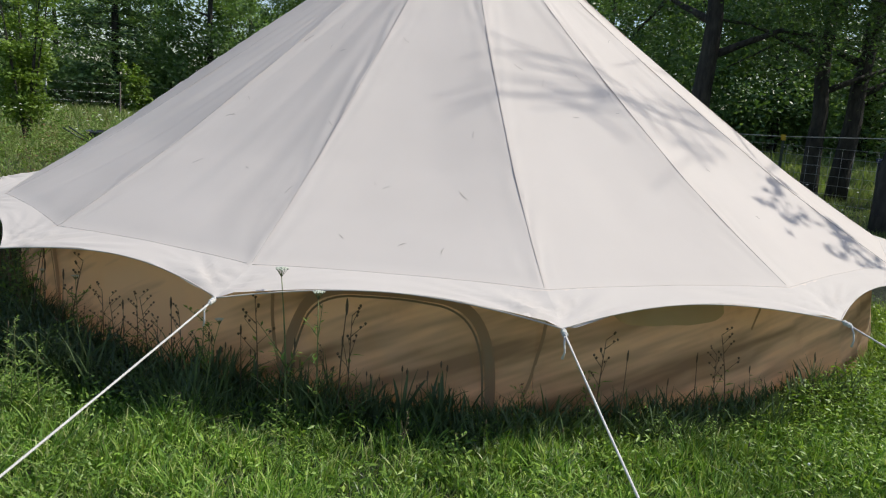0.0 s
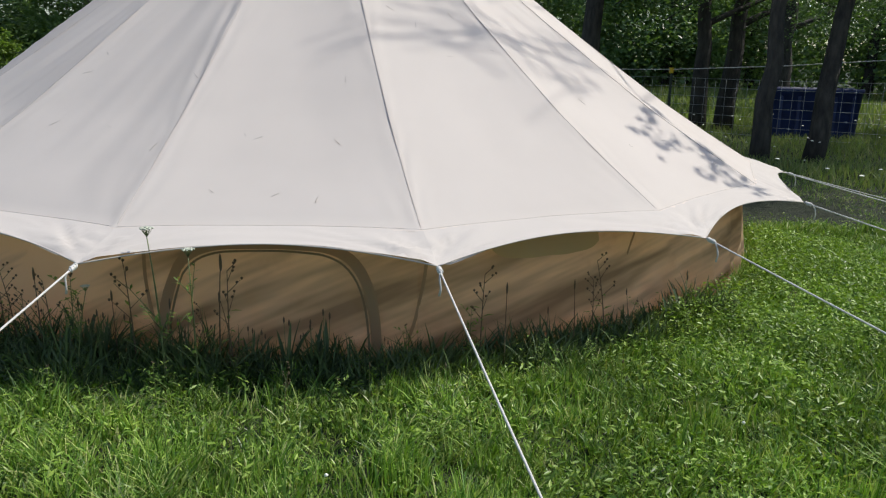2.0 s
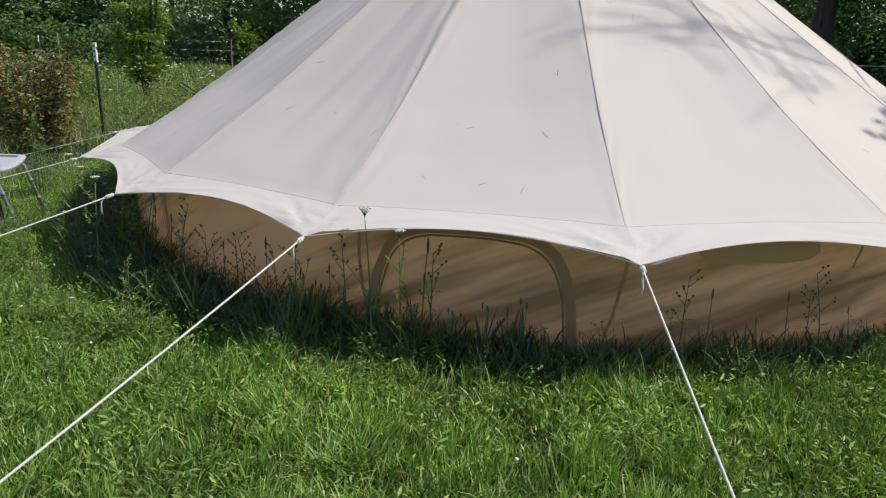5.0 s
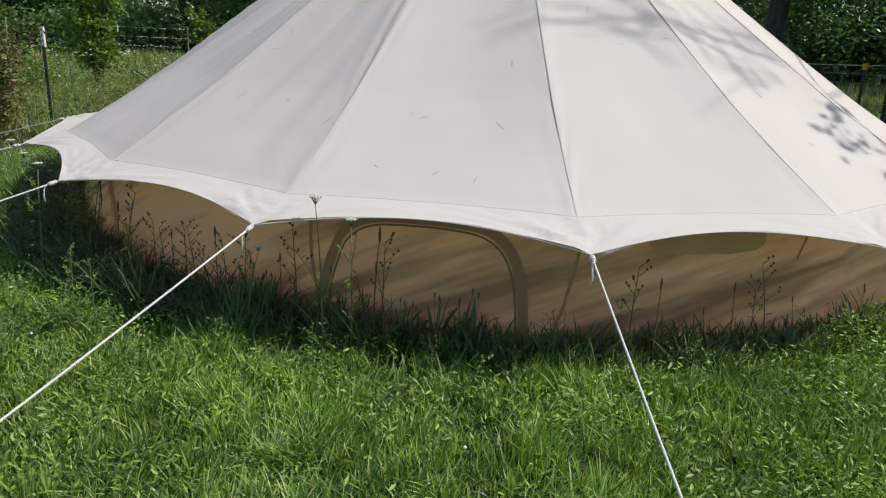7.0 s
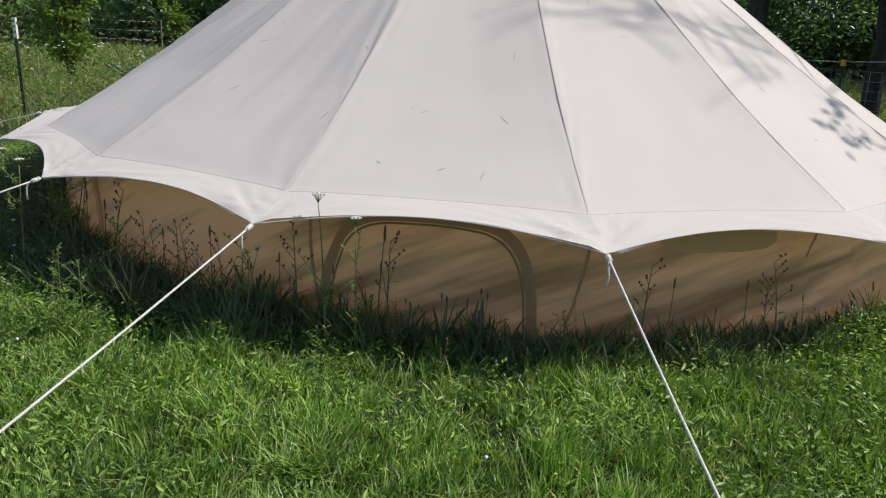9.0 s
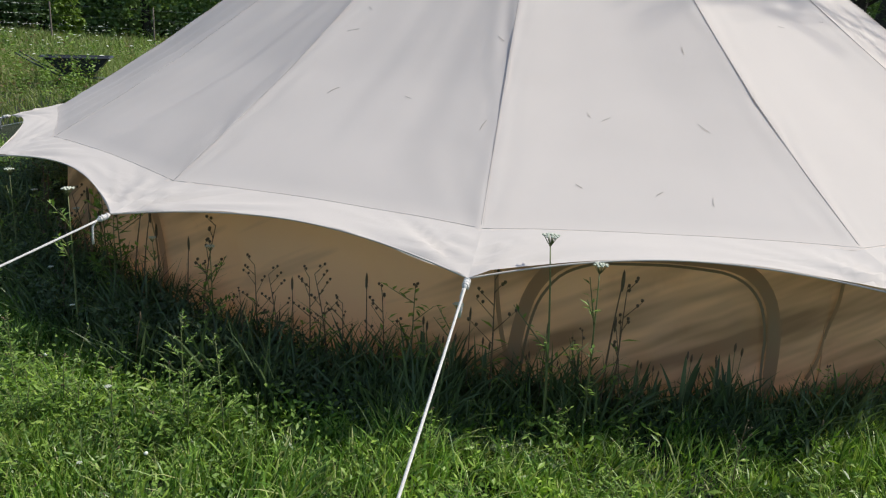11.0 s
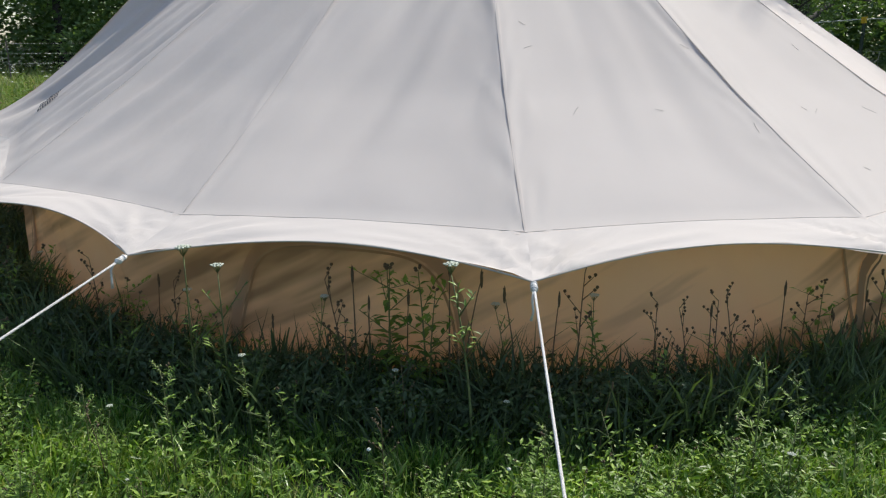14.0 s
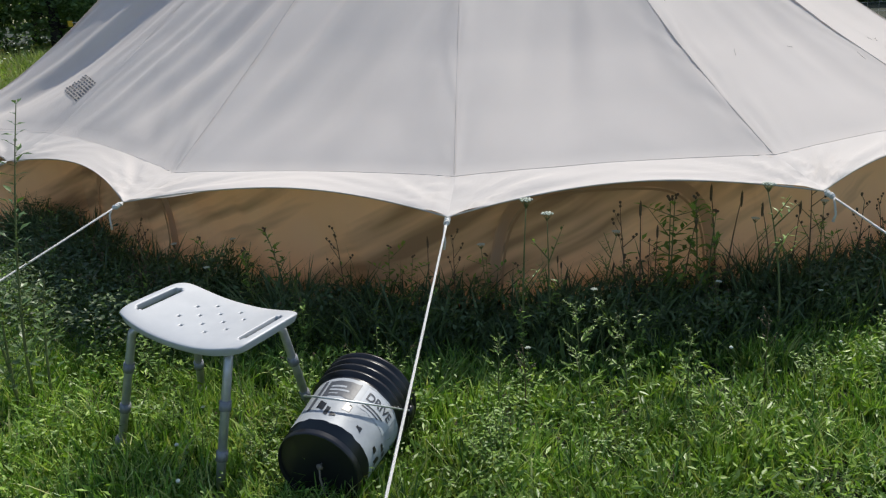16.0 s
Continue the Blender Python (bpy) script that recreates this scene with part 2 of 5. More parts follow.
# ---------------- mesh helpers ----------------
class Build:
    """Gathers vertices and faces of one mesh."""

    def __init__(self):
        self.v, self.f = [], []

    def tube(self, pts, radii, n=6, cap=True):
        pts = [Vector(p) for p in pts]
        if not hasattr(radii, "__len__"):
            radii = [radii] * len(pts)
        start, side = len(self.v), None
        for i, p in enumerate(pts):
            d = (pts[min(i + 1, len(pts) - 1)] - pts[max(i - 1, 0)]).normalized()
            if side is None:
                side = d.orthogonal().normalized()
            side = (side - d * side.dot(d)).normalized()
            other = d.cross(side)
            for j in range(n):
                a = 2 * math.pi * j / n
                self.v.append(tuple(p + (side * math.cos(a) + other * math.sin(a)) * radii[i]))
        for i in range(len(pts) - 1):
            for j in range(n):
                a, c = start + i * n + j, start + i * n + (j + 1) % n
                self.f.append((a, c, c + n, a + n))
        if cap:
            self.f.append(tuple(start + j for j in reversed(range(n))))
            self.f.append(tuple(start + (len(pts) - 1) * n + j for j in range(n)))
        return self

    def grid(self, rows, closed=False):
        """Rows of points, each of the same length, joined into quads."""
        start, w = len(self.v), len(rows[0])
        for r in rows:
            self.v.extend(tuple(p) for p in r)
        for i in range(len(rows) - 1):
            for j in range(w if closed else w - 1):
                a, c = start + i * w + j, start + i * w + (j + 1) % w
                self.f.append((a, c, c + w, a + w))
        return self

    def box(self, size, m=None):
        m = m or Matrix()
        s = len(self.v)
        for x in (-0.5, 0.5):
            for y in (-0.5, 0.5):
                for z in (-0.5, 0.5):
                    self.v.append(tuple(m @ Vector((x * size[0], y * size[1], z * size[2]))))
        self.f += [tuple(s + i for i in q) for q in ((0, 1, 3, 2), (4, 6, 7, 5), (0, 4, 5, 1), (2, 3, 7, 6), (0, 2, 6, 4), (1, 5, 7, 3))]
        return self

    def lathe(self, profile, m=None, n=32, ends=True):
        m = m or Matrix()
        s = len(self.v)
        for r, z in profile:
            for j in range(n):
                a = 2 * math.pi * j / n
                self.v.append(tuple(m @ Vector((r * math.cos(a), r * math.sin(a), z))))
        for i in range(len(profile) - 1):
            for j in range(n):
                a, c = s + i * n + j, s + i * n + (j + 1) % n
                self.f.append((a, c, c + n, a + n))
        if ends:
            self.f.append(tuple(s + j for j in reversed(range(n))))
            self.f.append(tuple(s + (len(profile) - 1) * n + j for j in range(n)))
        return self

    def leaf(self, p, d, up, length, width):
        """A leaf folded along its middle."""
        p, d = Vector(p), Vector(d).normalized()
        side = d.cross(Vector(up))
        side = side.normalized() if side.length > 1e-4 else d.orthogonal().normalized()
        nrm = side.cross(d)
        s = len(self.v)
        mid = p + d * length * 0.45
        self.v += [tuple(p), tuple(mid + side * width / 2 + nrm * width * 0.12), tuple(p + d * length - nrm * length * 0.1), tuple(mid - side * width / 2 + nrm * width * 0.12), tuple(mid)]
        self.f += [(s, s + 1, s + 4), (s + 1, s + 2, s + 4), (s + 2, s + 3, s + 4), (s + 3, s, s + 4)]
        return self

    def mesh(self, name, smooth=True):
        me = bpy.data.meshes.new(name)
        me.from_pydata(self.v, [], self.f)
        me.polygons.foreach_set("use_smooth", [smooth] * len(self.f))
        me.update()
        return me


def part(name, data, material, parent=None, label="", smooth=True):
    """One mesh object under a thing or a part."""
    if isinstance(data, Build):
        data = data.mesh(name, smooth)
    if not data.materials:
        data.materials.append(material)
    ob = new(name, data)
    ob.parent = parent
    return tagged(ob, label)


def thing(name, label, category, m=None, group="", kind=""):
    ob = new(name)
    ob.empty_display_size = 0.1
    if m:
        ob.matrix_basis = m
    return tagged(ob, label, category, group, kind)


def flat_mesh(name, verts, tris):
    """A mesh from arrays of vertices and triangles."""
    me = bpy.data.meshes.new(name)
    me.vertices.add(len(verts))
    me.vertices.foreach_set("co", np.asarray(verts, np.float32).ravel())
    k = len(tris)
    me.loops.add(3 * k)
    me.loops.foreach_set("vertex_index", np.asarray(tris, np.int32).ravel())
    me.polygons.add(k)
    me.polygons.foreach_set("loop_start", np.arange(0, 3 * k, 3, dtype=np.int32))
    me.polygons.foreach_set("loop_total", np.full(k, 3, np.int32))
    me.update(calc_edges=True)
    return me


def blades(name, base, height, width, lean, rng, az=None):
    """Curved grass blades: seven vertices and five triangles each; az: the way each one leans."""
    n = len(base)
    tw = rng.uniform(0, 2 * np.pi, n)
    az = rng.uniform(0, 2 * np.pi, n) if az is None else az
    d = np.stack([np.cos(az), np.sin(az), 0 * az], 1)
    s = np.stack([np.cos(tw), np.sin(tw), 0 * tw], 1) * (width / 2)[:, None]
    up = np.array([0, 0, 1.0])
    def at(f):
        return base + up * (height * (f - 0.25 * lean * f * f))[:, None] + d * (height * lean * f ** 1.8)[:, None]
    p0, p1, p2, p3 = at(0.0), at(0.4), at(0.75), at(1.0)
    v = np.stack([p0 - s, p0 + s, p1 - s * 0.9, p1 + s * 0.9, p2 - s * 0.6, p2 + s * 0.6, p3], 1).reshape(-1, 3)
    t = np.array([[0, 1, 3], [0, 3, 2], [2, 3, 5], [2, 5, 4], [4, 5, 6]])
    return flat_mesh(name, v, (np.arange(n)[:, None, None] * 7 + t).reshape(-1, 3))


def leaf_cloud(name, pos, size, rng, tilt=0.9, slim=0.55):
    """Leaves at many places: two triangles each, folded, turned at random."""
    n = len(pos)
    size = np.broadcast_to(size, n)
    az = rng.uniform(0, 2 * np.pi, n)
    el = rng.normal(-0.15, 0.5 * tilt, n)
    d = np.stack([np.cos(az) * np.cos(el), np.sin(az) * np.cos(el), np.sin(el)], 1)
    q = rng.normal(0, 1, (n, 3)) * [0.6, 0.6, 1.0] * tilt + [0, 0, 0.8]
    s = np.cross(d, q)
    s /= np.linalg.norm(s, axis=1)[:, None] + 1e-9
    nrm = np.cross(s, d)
    L, W = size[:, None], (size * slim / 2)[:, None]
    mid = pos + d * L * 0.5
    v = np.stack([pos, mid + s * W + nrm * W * 0.35, pos + d * L, mid - s * W + nrm * W * 0.35], 1).reshape(-1, 3)
    t = np.array([[0, 1, 2], [0, 2, 3]])
    return flat_mesh(name, v, (np.arange(n)[:, None, None] * 4 + t).reshape(-1, 3))


# ---------------- the tent's plan ----------------
CX, CY = -0.083, 6.867
SEAMS = 16
ANGLES = [radians(a) for a in (-81.1, -103.6, -126.1, -148.8, -171.3, -199.0, -218.0, -242.0, -263.0, -285.0, -307.0, -329.0, -351.5, -373.8, -396.1, -418.6, -441.1)]
LIFT = {4: 0.05, 5: 0.16}
PORCH = {6: 4.45, 7: 4.45}
RIDGE_R = [0.07, 0.5, 1.0, 1.5, 1.9, 2.3, 2.7, 3.05, 3.40]
RIDGE_Z = [3.148, 2.797, 2.403, 2.007, 1.703, 1.406, 1.116, 0.889, 0.675]
PEAK = Vector((-0.036, 0.145, 0))
CORNER_R, CORNER_Z, MID_R, MID_Z = 3.68, 0.595, 3.50, 0.655
HEM_R, HEM_Z = 3.40, 0.675
WALL_R = 3.27


def spoke(angle, r, z):
    return Vector((CX + r * math.cos(angle), CY + r * math.sin(angle), z))


def ridge_z(r):
    return float(np.interp(r, RIDGE_R, RIDGE_Z))


def seam_point(k, r):
    """A place on seam k, r out from the pole; the two seams beside the door reach further out."""
    k %= SEAMS
    q = r / HEM_R
    if k in PORCH:
        z = 3.14 + (0.68 - 3.14) * q + 1.1 * q * (1 - q) + 3.0 * q * (1 - q) * (1 - 2 * q)
        return spoke(ANGLES[k], q * PORCH[k], z) + PEAK * (1 - min(1.0, q))
    q = min(1.0, q)
    high = LIFT.get(k, 0.0) * math.sin(math.pi * q ** 1.3) + (0.05 * q * q if k == 5 else 0.0)
    swing = -0.03 * 4 * q * (1 - q)
    aside = Vector((-math.sin(ANGLES[k]), math.cos(ANGLES[k]), 0)) * swing
    return spoke(ANGLES[k], r * (1.02 if k == 4 else 1.0), ridge_z(r) + high) + PEAK * (1 - q) + aside


def corner(k):
    k %= SEAMS
    if k in PORCH:
        return spoke(ANGLES[k], PORCH[k] + 0.28, 0.60)
    return spoke(ANGLES[k], CORNER_R + (0.07 if k == 4 else 0.0), CORNER_Z + (0.025 if k == 4 else 0.0))


def wall_radius(a):
    """The wall's distance from the pole in the direction a."""
    a = (a - ANGLES[0]) % (-2 * math.pi) + ANGLES[0]
    known = [(ANGLES[i], PORCH.get(i, HEM_R) - 0.13) for i in range(SEAMS + 1)]
    return float(np.interp(-a, [-x for x, _ in known], [r for _, r in known]))


# ---------------- ground ----------------
def ground_z(x, y):
    far = max(0.0, math.hypot(x - CX, y - CY) - 9)
    return 0.02 * noise.noise(Vector((x * 0.5, y * 0.5, 0.3))) + min(0.25, far * 0.01) * noise.noise(Vector((x * 0.08, y * 0.08, 4.0)))


def make_ground():
    bm = Build()
    rings = [0.0, 1.5, 2.5, 3, 3.5, 4, 4.5, 5, 5.6, 6.3, 7, 8, 9, 10.5, 12, 14, 17, 21, 26, 33, 45, 70, 120, 300, 900, 2500]
    rows = []
    for r in rings:
        rows.append([(CX + r * math.cos(a), CY + r * math.sin(a), ground_z(CX + r * math.cos(a), CY + r * math.sin(a)) if r < 120 else 0.0) for a in (2 * math.pi * j / 96 for j in range(96))])
    bm.grid(rows, closed=True)
    ob = part("ground", bm, M_SOIL)
    tagged(ob, "rough green turf and soil under the grass", "ground", kind="structure")


make_ground()


# ---------------- tent ----------------
def roof_point(k, u, r):
    """A place on the roof panel k: u across it from seam to seam, r out from the pole along the seam."""
    a0, a1 = ANGLES[k], ANGLES[k + 1]
    p = seam_point(k, r).lerp(seam_point(k + 1, r), u)
    s = 4 * u * (1 - u)
    n = Vector((math.cos((a0 + a1) / 2) * 0.55, math.sin((a0 + a1) / 2) * 0.55, 0.83))
    slack = {1: 0.8, 2: 2.2, 3: 4.9, 4: 6.0, 5: 5.8, 6: 3.0, 7: 2.0}.get(k, 0.25)
    d = -0.020 * s * min(1, r / 2.2)
    gap = min(u, 1 - u) * r * 0.39
    side = 1 if u < 0.5 else -1
    up = min(1.0, max(0.15, (3.2 - r) / 1.2))
    near = math.exp(-(gap / 0.13) ** 2) * min(1.0, gap / 0.015)
    crease = noise.noise(Vector((r * 1.7 + 5 * side, gap * 17 + r * 1.2, 3.1 * k + side)))
    small = noise.noise(Vector((r * 7.0, gap * 24 + r * 6.0, 4.7 * k + side)))
    some = max(0.0, noise.noise(Vector((r * 1.1, 2.0 * side, 8.8 * k))) + 0.25)
    d += near * ((0.007 if k in (0, 14, 15) else 0.017) * up * crease + (0.005 if k in (0, 14, 15) else 0.008) * small) * (0.5 + some)
    tight = max(0.0, min(1.0, (HEM_R - r) / 0.5))
    lean = u * 3.4 + (0.95 if 2 <= k <= 6 else 0.3) * (3.4 - r)
    fold = noise.noise(Vector((lean * 1.25, r * 0.3, 7.7 * k + 2))) + 0.25 * noise.noise(Vector((lean * 2.9, r * 0.45, 3.3 * k)))
    fold += 0.9 * (0.22 - abs(noise.noise(Vector((lean * 1.3 + 4, r * 0.3, 5.1 * k)))))
    d += slack * 0.016 * s * fold * tight * min(1, r / 1.2)
    d += 0.004 * s * noise.noise(Vector((u * r * 1.5, r * 1.4, 5.0 * k)))
    run = math.hypot(gap, HEM_R + 0.25 - r)
    turn = math.atan2(HEM_R + 0.25 - r, gap + 1e-6)
    ray = 0.22 - abs(noise.noise(Vector((turn * 6.0, run * 1.2, 2.9 * k + side))))
    d += 0.030 * ray * math.exp(-run / 0.30) * min(1.0, gap / 0.05) * min(1.0, max(0.0, (HEM_R - 0.03 - r) / 0.10))
    pull = 0.2 - abs(noise.noise(Vector((turn * 3.2, run * 0.35, 6.3 * k + side))))
    d += 0.0042 * slack * pull * math.exp(-run / 0.9) * min(1.0, gap / 0.08) * min(1.0, max(0.0, (HEM_R - 0.03 - r) / 0.12))
    rise = 0.028 * s * max(0.0, min(1.0, (r - 2.6) / 0.7))
    return p + n * d + Vector((0, 0, rise))


def roof_panel(k):
    """One panel of the roof between two seams, slack between them and creased along them."""
    rs = np.concatenate([np.linspace(0.07, 1.1, 14), np.linspace(1.16, HEM_R + 0.012, 56)])
    us = 0.5 - 0.5 * np.cos(np.linspace(0, math.pi, 41))
    return Build().grid([[roof_point(k, float(u), float(r)) for u in us] for r in rs])


def edge_point(k, u):
    """The scalloped lower edge of the eave."""
    t = abs(2 * u - 1) ** 1.9
    p = corner(k).lerp(corner(k + 1), u)
    inward = Vector((CX - p.x, CY - p.y, 0)).normalized()
    return p + inward * 0.11 * (1 - t) + Vector((0, 0, 0.06 * (1 - t)))


def eave_flap(k):
    nu, nv = 44, 12
    rows = []
    for i in range(nv + 1):
        f, row = i / nv, []
        for j in range(nu + 1):
            u = j / nu
            p = (roof_point(k, u, HEM_R - 0.010) + Vector((0, 0, 0.002))).lerp(edge_point(k, u), f)
            c = min(u, 1 - u)
            run, rise = c * 1.44, (1 - f) * 0.28
            dist, turn = math.hypot(run, rise), math.atan2(rise, run + 1e-6)
            pucker = 1.6 * (0.24 - abs(noise.noise(Vector((turn * 5.0, dist * 1.6, 3.3 * k + round(u)))))) + 0.6 * noise.noise(Vector((turn * 12, dist * 3.0, 1.7 * k + round(u))))
            p.z += 0.046 * pucker * math.exp(-dist / 0.24) * min(1.0, dist / 0.06) * min(1.0, f * 3) * min(1.0, c * 30)
            row.append(p)
        rows.append(row)
    return Build().grid(rows)


def wall_point(a, z):
    slide = a * WALL_R + 0.55 * z
    w = noise.noise(Vector((slide * 2.4, z * 0.9, 1.5)))
    w2 = noise.noise(Vector((slide * 6.5, z * 1.6, 4.5)))
    w3 = noise.noise(Vector((slide * 15.0 + 3 * w, z * 2.4, 8.5)))
    r = wall_radius(a) + 0.05 * (0.62 - z) + (0.045 * w + 0.030 * w2 + 0.013 * w3) * min(1.0, max(0.0, (0.70 - z) / 0.25))
    return spoke(a, r, z)


def wall_panel(k):
    a0, a1 = ANGLES[k], ANGLES[k + 1]
    rows = []
    for i in range(15):
        z = -0.03 + 0.715 * i / 14
        rows.append([wall_point(a0 + (a1 - a0) * j / 44, z) for j in range(45)])
    return Build().grid(rows)


def on_wall(path, width, lift=0.006):
    """A band that follows a path of (angle, height) on the wall."""
    rows = [[], [], []]
    n = len(path)
    for i in range(n):
        (aa, za), (ab, zb) = path[max(0, i - 1)], path[min(n - 1, i + 1)]
        dx, dz = (ab - aa) * WALL_R, zb - za
        ln = math.hypot(dx, dz) or 1
        nx, nz = -dz / ln, dx / ln
        for row, s in zip(rows, (-1, 0, 1)):
            a, z = path[i][0] + s * nx * width / 2 / WALL_R, path[i][1] + s * nz * width / 2
            p = wall_point(a, z)
            row.append(p + Vector((p.x - CX, p.y - CY, 0)).normalized() * lift)
    return Build().grid(rows)


def arch_path(mid, half, top, n=40):
    """From the grass up one side, over and down the other."""
    path = []
    for i in range(n + 1):
        t = -1 + 2 * i / n
        a = math.copysign(1 - (1 - abs(t)) ** 2.0, t)
        z = top * (1 - abs(t) ** 3.2)
        path.append((mid + half * a / WALL_R, max(-0.02, z)))
    return path


def make_tent():
    tent = thing("bell_tent", "large cream canvas bell tent with scalloped eaves, pitched on grass", "tent", pose(CX, CY, 0))
    back = Matrix.Translation((-CX, -CY, 0))

    def add(name, build, mat, parent=tent, label=""):
        ob = part(name, build, mat, parent, label)
        if parent is tent:
            ob.matrix_parent_inverse = back
        return ob

    for k in range(SEAMS):
        a0, a1 = ANGLES[k], ANGLES[k + 1]
        add("roof_panel", roof_panel(k), M_ROOF)
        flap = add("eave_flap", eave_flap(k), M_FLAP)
        edge = [edge_point(k, j / 40) - Vector((0, 0, 0.002)) for j in range(41)]
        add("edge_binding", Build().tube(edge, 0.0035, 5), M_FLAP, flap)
        hem = [roof_point(k, j / 40, HEM_R - 0.006) + Vector((0, 0, 0.0040)) for j in range(41)]
        add("hem_stitching", Build().tube(hem, 0.0012, 4), M_THREAD, flap)
        across = Vector((-math.sin(a0), math.cos(a0), 0)) * 0.008
        rows, line = [], []
        for r in np.linspace(0.08, HEM_R, 70):
            p = seam_point(k, float(r))
            rows.append([p - across - Vector((0, 0, 0.0015)), p + Vector((0, 0, 0.0012)), p + across - Vector((0, 0, 0.0015))])
            line.append(p - across * 0.9 + Vector((0, 0, 0.0010)))
        seam = add("seam", Build().grid(rows), M_ROOF)
        add("seam_stitching", Build().tube(line, 0.0011, 4), M_THREAD, seam)
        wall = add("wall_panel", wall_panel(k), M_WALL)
        mid = (a0 + a1) / 2
        if k in (0, 2, 4):
            centre = mid + radians({0: -0.55, 2: -0.65, 4: 0.0}[k])
            add("window_arch_band", on_wall(arch_path(centre, 0.485, 0.60), 0.048), M_TRIM if k == 0 else M_FAINT, wall, "olive webbing arch round the window" if k == 0 else "paler webbing arch round the window")
            add("window_zip", on_wall(arch_path(centre, 0.450, 0.568), 0.010, 0.009), M_ZIP if k == 0 else M_TRIM, wall)
        if k == 15:
            rows = []
            for i in range(13):
                z = 0.50 + 0.145 * i / 12
                rows.append([spoke(radians(-75.0 + 10.5 * j / 24), wall_radius(radians(-75.0 + 10.5 * j / 24)) + 0.05 * (0.62 - z) + 0.045 + 0.006 * math.sin(j * 0.9 + 0.3 * i), z + 0.05 * abs(j / 12 - 1) ** 6 * (1 - i / 12)) for j in range(25)])
            add("window_mesh", Build().grid(rows), M_MESH, wall, "greenish mesh window tucked under the eave")
            tape = [(radians(-59.0 - 3.6 * (i / 16) ** 1.5), 0.64 - 0.45 * i / 16) for i in range(17)]
            add("wall_tape", on_wall(tape, 0.013), M_TRIM, wall)
        if k == 0:
            for angle, drift in ((-80.3, -1.6), (-102.9, 1.5)):
                tape = [(radians(angle + drift * (i / 16) ** 2), 0.64 - 0.5 * i / 16) for i in range(17)]
                add("wall_tape", on_wall(tape, 0.016), M_TRIM, wall)
    # the maker's stamp, its writing as bars
    rg = random.Random(3)
    for i in range(9):
        r, u = 3.055 + 0.016 * i, 0.05
        while u < 0.31:
            w = rg.uniform(0.010, 0.045)
            quad = [[roof_point(5, u + w * t, r + 0.009 * q - 0.57 * (u + w * t - 0.05)) + Vector((-0.003, 0.0, 0.004)) for t in (0, 0.5, 1)] for q in (0, 1)]
            add("stamp_bar", Build().grid(quad), M_PRINT)
            u += w + rg.uniform(0.008, 0.018)
    # an unseen sheet over the ground inside, added to bounce light onto the wall
    rim = [[spoke(2 * math.pi * j / 64, f * (wall_radius(2 * math.pi * j / 64) - 0.01), 0.035) for j in range(64)] for f in (0.02, 0.35, 0.7, 1.0)]
    add("bounce_groundsheet", Build().grid(rim, closed=True), M_SHEET)
    # the pole's cap where all the panels meet
    add("peak_cap", Build().lathe([(0.13, -0.10), (0.10, -0.03), (0.05, 0.02), (0.012, 0.05)], Matrix.Translation((CX + PEAK.x, CY + PEAK.y, 3.15)), 20), M_FLAP)
    return tent


tent = make_tent()


def make_clippings():
    """Bits of cut grass stuck to the canvas."""
    rg = random.Random(9)
    bits = Build()
    spots = [(0, 0.62, 2.85, 0.5), (0, 0.68, 2.83, 2.0)]
    for i in range(24):
        spots.append((rg.choice((0, 0, 15, 15, 1, 1, 14)), rg.uniform(0.06, 0.94), rg.uniform(1.5, 3.36), rg.uniform(0, 6.28)))
    for k, u, r, t in spots:
        ln = rg.uniform(0.012, 0.034)
        pts = []
        for i in range(5):
            f = (i / 4 - 0.5) * 2 * ln
            pts.append(roof_point(k, min(0.99, max(0.01, u + math.cos(t) * f / (0.4 * r))), r + math.sin(t) * f) + Vector((0.3 * ln * (f / ln) ** 2 * 0.5, 0, 0.003)))
        bits.tube(pts, 0.0007, 4)
    tagged(part("grass_clippings", bits, M_DRYSTEM), "dry grass clippings stuck to the tent canvas", "clippings", kind="stuff")


make_clippings()


